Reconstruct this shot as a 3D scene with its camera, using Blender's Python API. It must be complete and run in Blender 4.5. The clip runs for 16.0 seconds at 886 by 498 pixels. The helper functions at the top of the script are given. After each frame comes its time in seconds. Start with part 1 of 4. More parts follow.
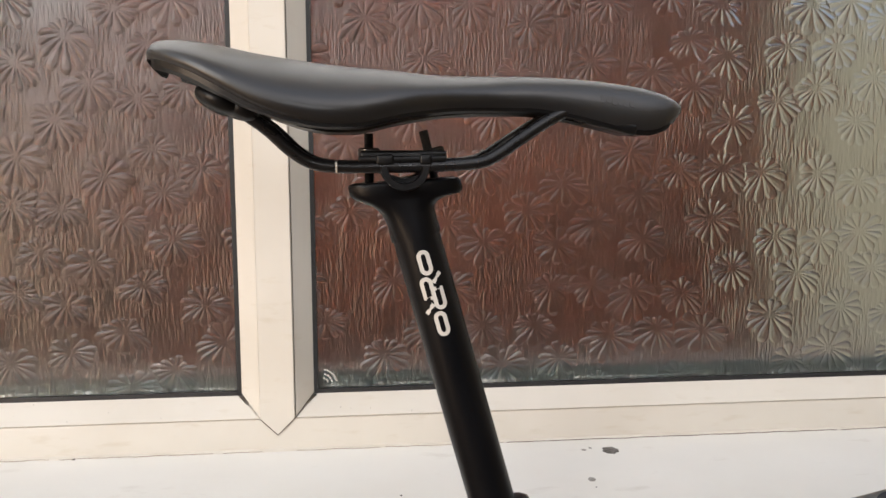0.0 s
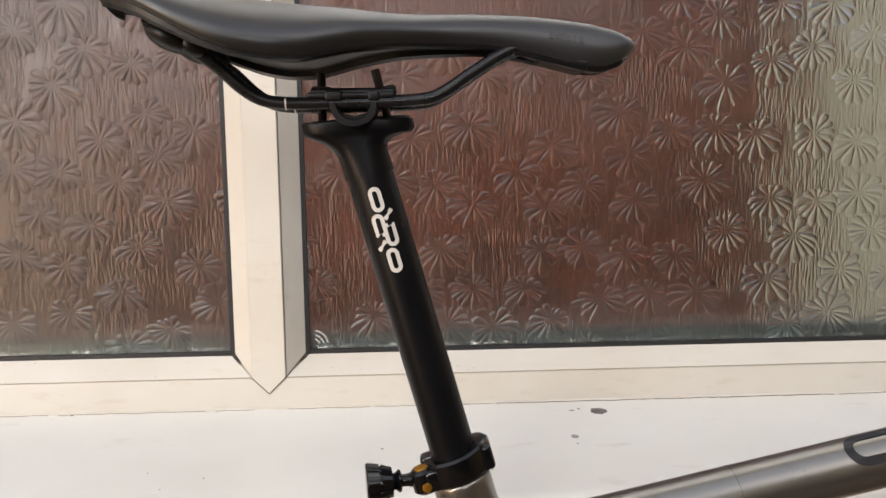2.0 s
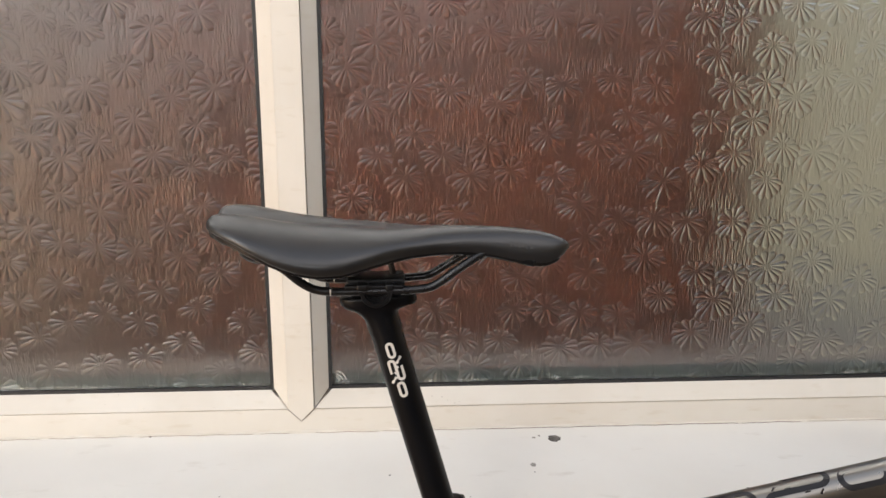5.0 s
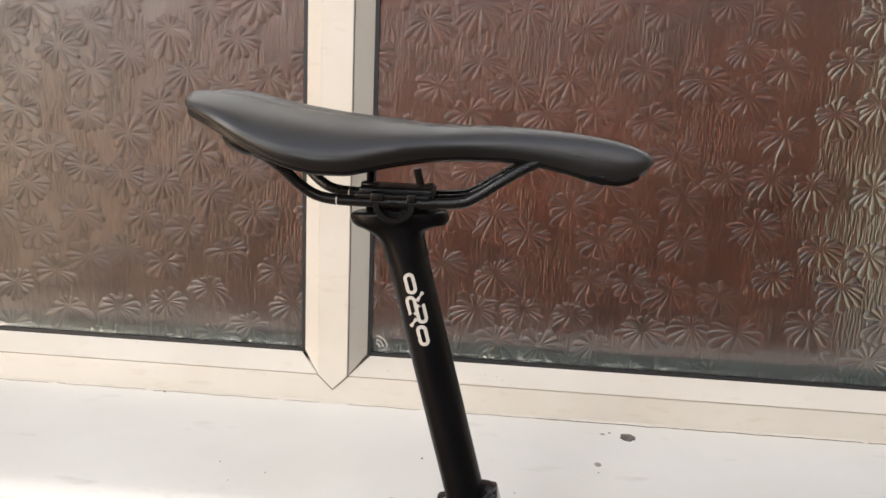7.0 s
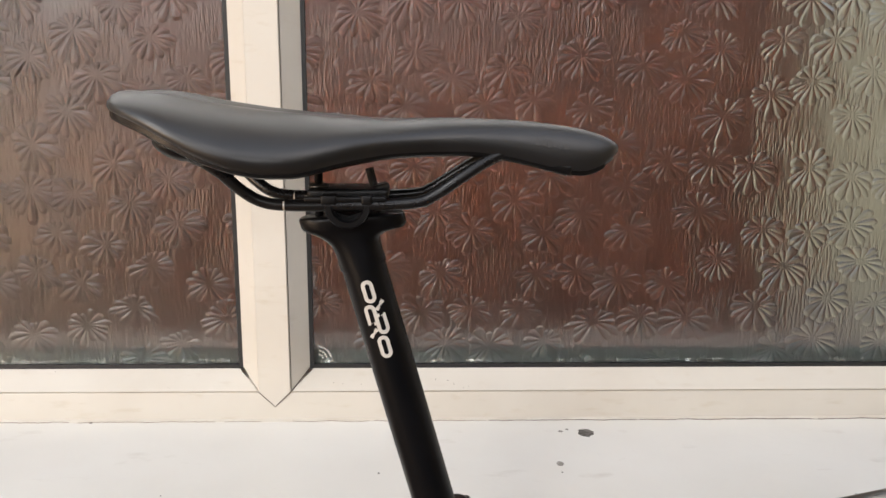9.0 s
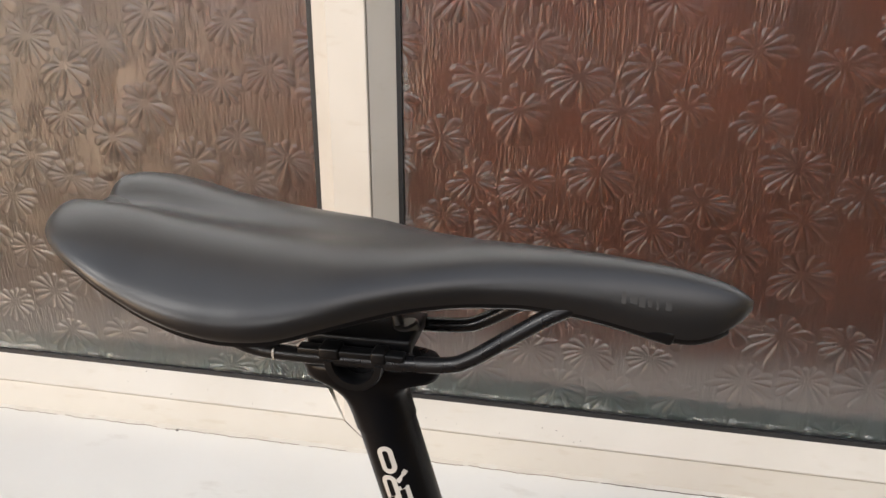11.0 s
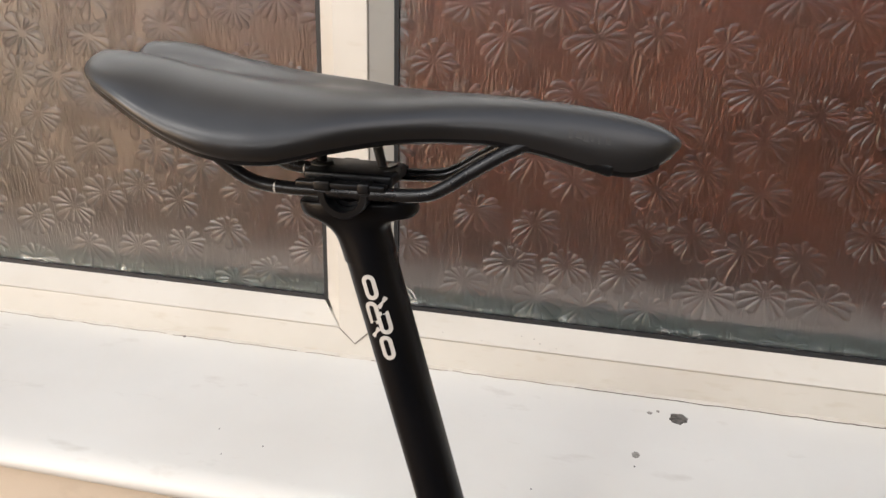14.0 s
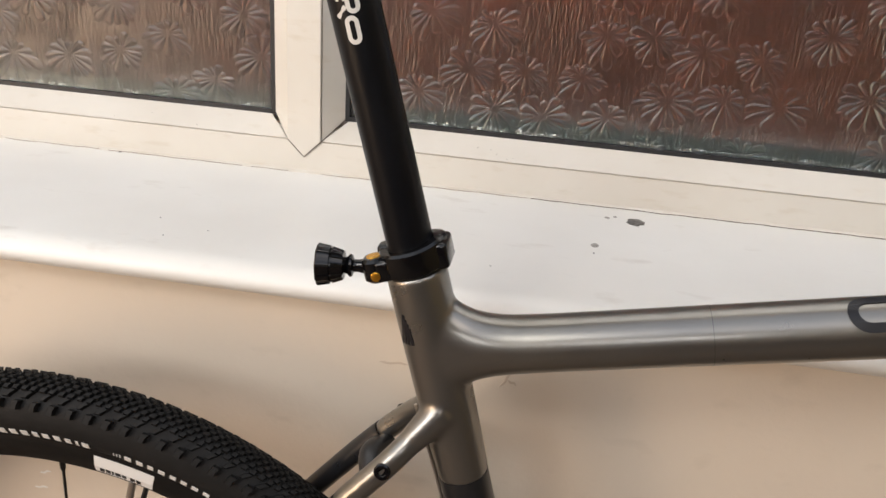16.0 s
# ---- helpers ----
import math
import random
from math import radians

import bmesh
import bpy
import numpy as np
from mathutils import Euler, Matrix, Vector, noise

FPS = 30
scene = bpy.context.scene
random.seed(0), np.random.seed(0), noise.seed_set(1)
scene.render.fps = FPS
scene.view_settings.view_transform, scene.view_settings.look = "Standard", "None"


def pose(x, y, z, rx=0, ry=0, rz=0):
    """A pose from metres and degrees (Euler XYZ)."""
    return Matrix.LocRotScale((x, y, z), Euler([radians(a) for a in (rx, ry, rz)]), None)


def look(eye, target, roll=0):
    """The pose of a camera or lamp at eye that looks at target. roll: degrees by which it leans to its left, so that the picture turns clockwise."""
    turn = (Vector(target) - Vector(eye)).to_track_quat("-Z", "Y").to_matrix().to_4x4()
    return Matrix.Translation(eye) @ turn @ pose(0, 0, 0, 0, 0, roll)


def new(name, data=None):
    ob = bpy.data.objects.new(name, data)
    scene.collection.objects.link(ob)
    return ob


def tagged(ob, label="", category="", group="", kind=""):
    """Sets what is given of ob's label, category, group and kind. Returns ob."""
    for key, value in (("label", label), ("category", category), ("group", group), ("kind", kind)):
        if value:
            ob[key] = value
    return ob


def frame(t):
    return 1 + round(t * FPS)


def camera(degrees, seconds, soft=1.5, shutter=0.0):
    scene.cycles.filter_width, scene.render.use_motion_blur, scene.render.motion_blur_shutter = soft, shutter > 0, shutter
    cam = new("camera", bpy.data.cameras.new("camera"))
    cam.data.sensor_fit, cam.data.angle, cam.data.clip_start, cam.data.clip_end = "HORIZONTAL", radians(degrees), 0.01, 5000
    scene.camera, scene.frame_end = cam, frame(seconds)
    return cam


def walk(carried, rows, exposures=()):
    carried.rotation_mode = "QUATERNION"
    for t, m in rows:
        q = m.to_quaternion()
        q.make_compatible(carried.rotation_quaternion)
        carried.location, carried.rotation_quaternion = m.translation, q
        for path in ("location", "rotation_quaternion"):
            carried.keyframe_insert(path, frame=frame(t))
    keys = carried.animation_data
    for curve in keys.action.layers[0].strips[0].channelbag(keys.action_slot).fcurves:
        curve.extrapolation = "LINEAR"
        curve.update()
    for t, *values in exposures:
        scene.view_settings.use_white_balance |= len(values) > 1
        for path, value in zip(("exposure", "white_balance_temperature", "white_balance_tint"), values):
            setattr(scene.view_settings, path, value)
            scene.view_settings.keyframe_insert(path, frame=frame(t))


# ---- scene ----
cam = camera(57.7, 16.0)
PATH = [
    (0, (0.016, -0.033, 0.957), (0.212, 1.944, 0.729), -0.2),
    (0.5, (0.054, -0.058, 0.94), (0.185, 1.92, 0.675), -1.0),
    (1, (0.071, -0.044, 0.93), (0.191, 1.934, 0.663), -1.2),
    (1.5, (0.072, -0.061, 0.932), (0.174, 1.92, 0.674), -0.9),
    (2, (0.068, -0.046, 0.922), (0.167, 1.937, 0.683), -0.7),
    (2.5, (0.065, -0.081, 0.942), (0.171, 1.902, 0.711), -0.5),
    (3, (0.041, -0.068, 0.941), (0.17, 1.916, 0.723), -0.6),
    (3.2, (0.028, -0.052, 0.96), (0.2, 1.928, 0.738), -1.0),
    (5.3, (0.082, -0.253, 1.148), (0.151, 1.693, 0.694), 0.5),
    (5.5, (0.119, -0.253, 1.11), (0.106, 1.695, 0.659), 1.2),
    (6, (0.147, -0.192, 1.039), (0.035, 1.745, 0.556), 2.2),
    (6.5, (0.122, -0.112, 1.008), (-0.077, 1.826, 0.555), 2.7),
    (7, (0.115, -0.099, 1.034), (-0.032, 1.853, 0.624), 2.5),
    (7.5, (0.066, -0.083, 1.008), (0.064, 1.874, 0.596), 1.3),
    (8, (0.065, -0.064, 1.002), (0.148, 1.887, 0.569), 0.5),
    (8.5, (0.08, -0.055, 1.017), (0.183, 1.895, 0.585), 0.2),
    (9, (0.085, -0.062, 1.028), (0.144, 1.894, 0.619), 0.4),
    (9.2, (0.079, -0.074, 1.031), (0.108, 1.886, 0.632), 0.5),
    (11.3, (0.153, 0.132, 1.133), (-0.287, 1.949, 0.423), -0.1),
    (11.5, (0.153, 0.13, 1.131), (-0.305, 1.943, 0.421), -0.1),
    (12, (0.174, 0.082, 1.149), (-0.275, 1.891, 0.425), -0.5),
    (12.5, (0.182, 0.07, 1.146), (-0.258, 1.879, 0.415), 0.1),
    (13, (0.182, 0.062, 1.127), (-0.262, 1.874, 0.406), 0.4),
    (13.5, (0.182, 0.058, 1.127), (-0.244, 1.878, 0.415), 0.8),
    (14, (0.183, 0.039, 1.077), (-0.218, 1.869, 0.375), 1.4),
    (14.5, (0.178, 0.027, 1.004), (-0.179, 1.867, 0.306), 2.0),
    (15, (0.177, 0.022, 0.984), (-0.125, 1.866, 0.272), 2.7),
    (15.5, (0.173, 0.011, 0.95), (-0.08, 1.851, 0.206), 3.5),
    (16, (0.176, 0.006, 0.923), (-0.056, 1.83, 0.136), 4.2),
]
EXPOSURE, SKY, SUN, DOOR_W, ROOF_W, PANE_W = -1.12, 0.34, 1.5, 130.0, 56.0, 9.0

walk(cam, [(t, look(eye, target, roll)) for t, eye, target, roll in PATH], [(0.0, EXPOSURE)])

# ---- world and light ----
world = bpy.data.worlds.new("sky")
scene.world = world
world.use_nodes = True
wn = world.node_tree.nodes
sky = wn.new("ShaderNodeTexSky")
sky.sky_type, sky.sun_disc = "NISHITA", False
sky.sun_elevation, sky.sun_rotation = radians(40), radians(150)
world.node_tree.links.new(sky.outputs["Color"], wn["Background"].inputs["Color"])
wn["Background"].inputs["Strength"].default_value = SKY
sun_data = bpy.data.lights.new("sun", "SUN")
sun_data.energy, sun_data.angle, sun_data.color = SUN, radians(15), (1.0, 0.95, 0.88)
sun = new("sun", sun_data)
sun.matrix_world = pose(0, 0, 6, 50, 0, -30)


def window_lamp(name, centre, target, wide, high, watts, tint):
    data = bpy.data.lights.new(name, "AREA")
    data.shape, data.size, data.size_y, data.energy, data.color = "RECTANGLE", wide, high, watts, tint
    lamp = new(name, data)
    lamp.matrix_world = look(centre, target)
    return lamp


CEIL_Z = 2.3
# daylight in the two openings of the wall behind, in an unseen roof light, and in the patterned window
window_lamp("door_daylight", (-2.72, -2.0, 0.55), (-2.72, 0, 0.55), 1.7, 1.2, DOOR_W, (1.0, 0.7, 0.46))
window_lamp("roof_light_and_fill", (-1.8, -0.7, CEIL_Z - 0.005), (-1.8, -0.69, 0), 3.2, 2.4, ROOF_W, (1.0, 0.97, 0.915))
# weaker overhead panel added as fill for the faces turned right
window_lamp("roof_light_and_fill", (0.9, -0.7, CEIL_Z - 0.005), (0.9, -0.69, 0), 2.0, 2.4, 0.34 * ROOF_W, (1.0, 0.97, 0.915))
window_lamp("pane_daylight", (0.12, 0.795, 1.43), (0.12, 0.45, 1.1), 1.7, 0.4, PANE_W, (1.0, 0.98, 0.95))
# left, right, lower and upper edge, and brightness of each pane in the wall behind
BACK_WINDOWS = ((-3.3, -0.95, 1.32, 2.05, 22.0), (-0.2, 0.55, 1.37, 1.8, 12.0))
for x0, x1, z0, z1, glow in BACK_WINDOWS:
    wide, high = x1 - x0 - 0.04, z1 - z0 - 0.04
    window_lamp("back_window_daylight", ((x0 + x1) / 2, -2.0, (z0 + z1) / 2), ((x0 + x1) / 2, 0, (z0 + z1) / 2), wide, high, glow * math.pi * wide * high, (1.0, 0.96, 0.92))


# ---- materials ----
def material(name, colour, rough=0.5, metal=0.0, spec=0.5, coat=0.0):
    m = bpy.data.materials.new(name)
    m.use_nodes = True
    b = m.node_tree.nodes["Principled BSDF"]
    b.inputs["Base Color"].default_value = (*colour, 1)
    b.inputs["Roughness"].default_value = rough
    b.inputs["Metallic"].default_value = metal
    b.inputs["Specular IOR Level"].default_value = spec
    b.inputs["Coat Weight"].default_value = coat
    b.inputs["Coat Roughness"].default_value = 0.1
    return m


def node(m, kind, **values):
    n = m.node_tree.nodes.new(kind)
    for key, value in values.items():
        n.inputs[key].default_value = value
    return n


def coords(m, scale=(1, 1, 1)):
    c = node(m, "ShaderNodeTexCoord")
    p = node(m, "ShaderNodeMapping", Scale=scale)
    m.node_tree.links.new(c.outputs["Object"], p.inputs["Vector"])
    return p.outputs["Vector"]


def vary(m, spread, scale, stretch=(1, 1, 1), detail=4, low=0.35, high=0.65):
    """Mixes the base colour towards spread by a noise."""
    links, b = m.node_tree.links, m.node_tree.nodes["Principled BSDF"]
    n = node(m, "ShaderNodeTexNoise", Scale=scale, Detail=detail)
    links.new(coords(m, stretch), n.inputs["Vector"])
    r = m.node_tree.nodes.new("ShaderNodeMapRange")
    r.inputs["From Min"].default_value, r.inputs["From Max"].default_value = low, high
    links.new(n.outputs["Fac"], r.inputs["Value"])
    mix = m.node_tree.nodes.new("ShaderNodeMix")
    mix.data_type = "RGBA"
    links.new(r.outputs["Result"], mix.inputs["Factor"])
    socket = b.inputs["Base Color"]
    if socket.is_linked:
        links.new(socket.links[0].from_socket, mix.inputs["A"])
    else:
        mix.inputs["A"].default_value = socket.default_value
    mix.inputs["B"].default_value = (*spread, 1)
    links.new(mix.outputs["Result"], socket)
    return m


def rough_vary(m, low, high, scale, stretch=(1, 1, 1)):
    links, b = m.node_tree.links, m.node_tree.nodes["Principled BSDF"]
    n = node(m, "ShaderNodeTexNoise", Scale=scale, Detail=5)
    links.new(coords(m, stretch), n.inputs["Vector"])
    r = m.node_tree.nodes.new("ShaderNodeMapRange")
    r.inputs["From Min"].default_value, r.inputs["From Max"].default_value = 0.3, 0.7
    r.inputs["To Min"].default_value, r.inputs["To Max"].default_value = low, high
    links.new(n.outputs["Fac"], r.inputs["Value"])
    links.new(r.outputs["Result"], b.inputs["Roughness"])
    return m


def bump(m, scale, depth, stretch=(1, 1, 1), detail=3):
    links, b = m.node_tree.links, m.node_tree.nodes["Principled BSDF"]
    n = node(m, "ShaderNodeTexNoise", Scale=scale, Detail=detail)
    links.new(coords(m, stretch), n.inputs["Vector"])
    u = node(m, "ShaderNodeBump", Strength=1.0, Distance=depth)
    links.new(n.outputs["Fac"], u.inputs["Height"])
    if b.inputs["Normal"].is_linked:
        links.new(b.inputs["Normal"].links[0].from_socket, u.inputs["Normal"])
    links.new(u.outputs["Normal"], b.inputs["Normal"])
    return m


UPVC = rough_vary(vary(vary(material("aged_white_plastic", (0.635, 0.595, 0.525), 0.35), (0.675, 0.64, 0.575), 9), (0.585, 0.53, 0.44), 30, (1, 1, 4), 6, 0.6, 0.85), 0.28, 0.45, 20)
SILL_M = bump(rough_vary(vary(vary(material("white_sill_paint", (0.76, 0.75, 0.715), 0.4), (0.715, 0.7, 0.66), 5), (0.56, 0.53, 0.48), 16, (1, 2.2, 1), 7, 0.64, 0.85), 0.3, 0.5, 8), 60, 0.0003)
WALL_M = bump(vary(vary(material("beige_wall_paint", (0.63, 0.54, 0.435), 0.6), (0.67, 0.575, 0.465), 4), (0.57, 0.485, 0.385), 22, (1, 1, 2), 6, 0.62, 0.85), 140, 0.0004)
WHITE_M = bump(vary(material("white_ceiling_paint", (0.8, 0.78, 0.74), 0.7), (0.74, 0.72, 0.68), 3), 90, 0.0004)
FLOOR_M = vary(material("brown_carpet", (0.17, 0.125, 0.09), 0.9), (0.13, 0.095, 0.066), 60)
OCHRE_M = bump(vary(material("ochre_wall_paint", (0.36, 0.275, 0.14), 0.7), (0.3, 0.23, 0.11), 5), 90, 0.0006)
BACK_M = bump(vary(material("red_brown_plaster", (0.11, 0.055, 0.034), 0.8), (0.08, 0.04, 0.025), 6), 60, 0.001)
GASKET_M = material("black_rubber", (0.015, 0.015, 0.016), 0.5)
CAULK_M = vary(vary(material("old_caulk", (0.62, 0.575, 0.505), 0.6), (0.69, 0.66, 0.6), 30), (0.55, 0.49, 0.42), 60, (1, 1, 1), 6, 0.6, 0.8)
CRACK_M = material("dark_crack", (0.12, 0.095, 0.075), 0.9)
FINE_CRACK_M = material("fine_crack", (0.3, 0.25, 0.2), 0.9)
SPACER_M = vary(material("spacer_metal", (0.1, 0.14, 0.135), 0.4, 0.3), (0.04, 0.065, 0.065), 50, (1, 1, 3), 6)
# bright and dark blotches paint glints along the foot of the glass
GLINT_M = bump(vary(material("spacer_glint", (0.75, 0.8, 0.8), 0.3, 0.6), (0.2, 0.28, 0.28), 90, (1, 1, 4), 3, 0.42, 0.58), 160, 0.004)
BRICK_M = bump(material("red_brick", (0.15, 0.042, 0.022), 0.85), 40, 0.002)
nt = BRICK_M.node_tree
pos, info = nt.nodes.new("ShaderNodeNewGeometry"), nt.nodes.new("ShaderNodeObjectInfo")
blot = node(BRICK_M, "ShaderNodeTexNoise", Scale=8.0, Detail=4)
nt.links.new(pos.outputs["Position"], blot.inputs["Vector"])
add = nt.nodes.new("ShaderNodeMath")
add.operation = "MULTIPLY_ADD"
add.inputs[1].default_value = 0.25
nt.links.new(info.outputs["Random"], add.inputs[0])
nt.links.new(blot.outputs["Fac"], add.inputs[2])
ramp = nt.nodes.new("ShaderNodeValToRGB")
ramp.color_ramp.elements[0].position, ramp.color_ramp.elements[1].position = 0.42, 0.78
ramp.color_ramp.elements[0].color, ramp.color_ramp.elements[1].color = (0.085, 0.02, 0.0067, 1), (0.355, 0.09, 0.0325, 1)
nt.links.new(add.outputs["Value"], ramp.inputs["Fac"])
nt.links.new(ramp.outputs["Color"], nt.nodes["Principled BSDF"].inputs["Base Color"])
MORTAR_M = vary(material("mortar", (0.225, 0.064, 0.032), 0.9), (0.17, 0.05, 0.026), 30)
PALE_M = vary(vary(material("pale_render", (0.46, 0.415, 0.26), 0.8), (0.32, 0.29, 0.18), 3), (0.56, 0.51, 0.35), 6)
GROUND_M = vary(material("concrete_ground", (0.28, 0.26, 0.24), 0.9), (0.2, 0.19, 0.17), 8)
# grey that paints the white sill's reflection low in the panes
REFLECTION_LEDGE_M = vary(material("reflection_ledge_grey", (0.33, 0.28, 0.24), 0.8), (0.24, 0.2, 0.17), 12)
COVER_M = bump(rough_vary(vary(material("matte_black_cover", (0.0085, 0.0089, 0.0100), 0.4, 0.0, 0.75), (0.0115, 0.0119, 0.013), 30), 0.33, 0.4, 40), 700, 0.00003)
shine = COVER_M.node_tree.nodes["Principled BSDF"]
shine.inputs["Sheen Weight"].default_value, shine.inputs["Sheen Roughness"].default_value = 0.06, 0.35
BASE_M = rough_vary(material("black_nylon", (0.005, 0.0052, 0.006), 0.3, 0.0, 0.32), 0.28, 0.42, 60)
RAIL_M = rough_vary(material("black_rail_steel", (0.008, 0.008, 0.009), 0.28, 0.1), 0.2, 0.36, 80)
POST_M = bump(rough_vary(vary(material("satin_black_post", (0.003, 0.0034, 0.0046), 0.31, 0.0, 0.2), (0.0045, 0.0048, 0.006), 25), 0.26, 0.4, 50, (1, 1, 0.3)), 1200, 0.00005)
CLAMP_M = rough_vary(material("gloss_black_anodised", (0.003, 0.003, 0.0035), 0.14, 0.0, 0.45), 0.1, 0.2, 70)
GOLD_M = rough_vary(material("gold_brass", (0.75, 0.4, 0.05), 0.28, 1.0), 0.2, 0.4, 200)
LOGO_M = material("pale_grey_decal", (0.62, 0.6, 0.56), 0.4)
GHOST_M = material("faint_grey_print", (0.034, 0.033, 0.032), 0.5)
FRAME_M = bump(rough_vary(vary(material("grey_bronze_metallic", (0.25, 0.238, 0.212), 0.38, 0.9, 0.5, 0.08), (0.235, 0.227, 0.212), 14), 0.27, 0.31, 40), 2500, 0.000012)
BLACKFRAME_M = rough_vary(material("satin_black_frame", (0.012, 0.012, 0.013), 0.3), 0.25, 0.4, 50)
DECAL_M = material("dark_decal", (0.009, 0.009, 0.011), 0.38, 0.0, 0.35)
TYRE_M = bump(vary(vary(material("black_tyre_rubber", (0.006, 0.0058, 0.0056), 0.66, 0.0, 0.22), (0.0095, 0.009, 0.0088), 50), (0.045, 0.04, 0.034), 120, (1, 1, 1), 6, 0.66, 0.85), 400, 0.0002)
RIM_M = rough_vary(material("black_rim", (0.005, 0.0048, 0.0048), 0.4, 0.0, 0.22), 0.35, 0.5, 60)
WHITE_DECAL = material("white_decal", (0.75, 0.74, 0.72), 0.4)
SPOKE_M = material("black_spoke", (0.015, 0.015, 0.015), 0.3, 0.4)
SILVER_M = material("silver_metal", (0.6, 0.58, 0.55), 0.3, 1.0)
STEEL_M = material("dark_bolt_steel", (0.1, 0.1, 0.1), 0.35, 0.9)
SCUFF_M = material("brown_scuff", (0.54, 0.44, 0.34), 0.7)
STAMP_M = material("white_etching", (0.6, 0.58, 0.55), 0.6)
SPECK_M = vary(material("grey_paint_chip", (0.4, 0.38, 0.35), 0.6), (0.2, 0.19, 0.17), 400)
HOLE_M = vary(material("dirty_grey_filler", (0.16, 0.15, 0.14), 0.4), (0.04, 0.035, 0.03), 300, (1, 1, 1), 4)

GLASS_M = bpy.data.materials.new("patterned_glass")
GLASS_M.use_nodes = True
g = GLASS_M.node_tree.nodes["Principled BSDF"]
g.inputs["Base Color"].default_value = (0.97, 0.96, 0.94, 1)
g.inputs["Transmission Weight"].default_value = 1.0
g.inputs["Roughness"].default_value = 0.277
g.inputs["IOR"].default_value = 1.5
# fine wavy upright grain between the flowers
grain_noise = node(GLASS_M, "ShaderNodeTexNoise", Scale=1.0, Detail=1.0, Distortion=0.35)
GLASS_M.node_tree.links.new(coords(GLASS_M, (340, 1, 62)), grain_noise.inputs["Vector"])
grain_mask = node(GLASS_M, "ShaderNodeAttribute")
grain_mask.attribute_name = "grain"
grain_height = node(GLASS_M, "ShaderNodeMath")
grain_height.operation = "MULTIPLY"
grain_level = node(GLASS_M, "ShaderNodeMath")
grain_level.operation = "SUBTRACT"
grain_level.inputs[1].default_value = 0.5
GLASS_M.node_tree.links.new(grain_noise.outputs["Fac"], grain_level.inputs[0])
GLASS_M.node_tree.links.new(grain_level.outputs["Value"], grain_height.inputs[0])
GLASS_M.node_tree.links.new(grain_mask.outputs["Fac"], grain_height.inputs[1])
grain_bump = node(GLASS_M, "ShaderNodeBump", Strength=1.0, Distance=0.0022)
GLASS_M.node_tree.links.new(grain_height.outputs["Value"], grain_bump.inputs["Height"])
GLASS_M.node_tree.links.new(grain_bump.outputs["Normal"], g.inputs["Normal"])


# ---- mesh helpers ----
def mesh_object(name, bm, mat, smooth=True):
    bmesh.ops.recalc_face_normals(bm, faces=bm.faces)
    me = bpy.data.meshes.new(name)
    bm.to_mesh(me)
    bm.free()
    me.materials.append(mat)
    if smooth:
        me.shade_smooth()
        me.set_sharp_from_angle(angle=radians(38))
    return new(name, me)


def part(name, bm, mat, parent, label="", smooth=True):
    ob = mesh_object(name, bm, mat, smooth)
    ob.parent = parent
    if label:
        tagged(ob, label)
    return ob


def empty(name, place=(0, 0, 0)):
    ob = new(name)
    ob.empty_display_size = 0.05
    return ob


def box(bm, lo, hi, bevel=0.0, m=None):
    r = bmesh.ops.create_cube(bm, size=1)
    vs = r["verts"]
    for v in vs:
        v.co = Vector([lo[i] + (v.co[i] + 0.5) * (hi[i] - lo[i]) for i in range(3)])
    if bevel:
        es = list({e for v in vs for e in v.link_edges})
        out = bmesh.ops.bevel(bm, geom=es, offset=bevel, segments=3, affect="EDGES", profile=0.5)
        vs = list({v for f in out["faces"] for v in f.verts} | {v for v in vs if v.is_valid})
    if m is not None:
        bmesh.ops.transform(bm, matrix=m, verts=vs)
    return bm


def rings(bm, loops, closed=True, cap=True):
    """Skins a row of loops of points."""
    rows = [[bm.verts.new(p) for p in loop] for loop in loops]
    n = len(rows[0])
    for a, b in zip(rows, rows[1:]):
        for i in range(n if closed else n - 1):
            j = (i + 1) % n
            bm.faces.new((a[i], a[j], b[j], b[i]))
    if cap and closed:
        bm.faces.new(rows[0][::-1])
        bm.faces.new(rows[-1])
    return bm


def sweep(bm, pts, radii, seg=20, flat=1.0, cap=True):
    """A round bar along pts; radii one number or one for each point; flat squeezes it across."""
    pts = [Vector(p) for p in pts]
    if not isinstance(radii, (list, tuple)):
        radii = [radii] * len(pts)
    loops = []
    side = None
    for i, p in enumerate(pts):
        d = (pts[min(i + 1, len(pts) - 1)] - pts[max(i - 1, 0)]).normalized()
        if side is None:
            ref = Vector((0, 1, 0)) if abs(d.y) < 0.9 else Vector((1, 0, 0))
            side = (ref - d * ref.dot(d)).normalized()
        else:
            side = (side - d * side.dot(d)).normalized()
        up = d.cross(side)
        loops.append([p + radii[i] * (flat * math.cos(a) * side + math.sin(a) * up) for a in (math.tau * k / seg for k in range(seg))])
    return rings(bm, loops, True, cap)


def smooth_line(pts, steps=8):
    """A Catmull-Rom line through pts."""
    pts = [Vector(p) for p in pts]
    out = []
    for i in range(len(pts) - 1):
        a, b, c, d = pts[max(i - 1, 0)], pts[i], pts[i + 1], pts[min(i + 2, len(pts) - 1)]
        for k in range(steps):
            t = k / steps
            out.append(0.5 * ((2 * b) + (c - a) * t + (2 * a - 5 * b + 4 * c - d) * t * t + (3 * b - a - 3 * c + d) * t ** 3))
    out.append(pts[-1])
    return out


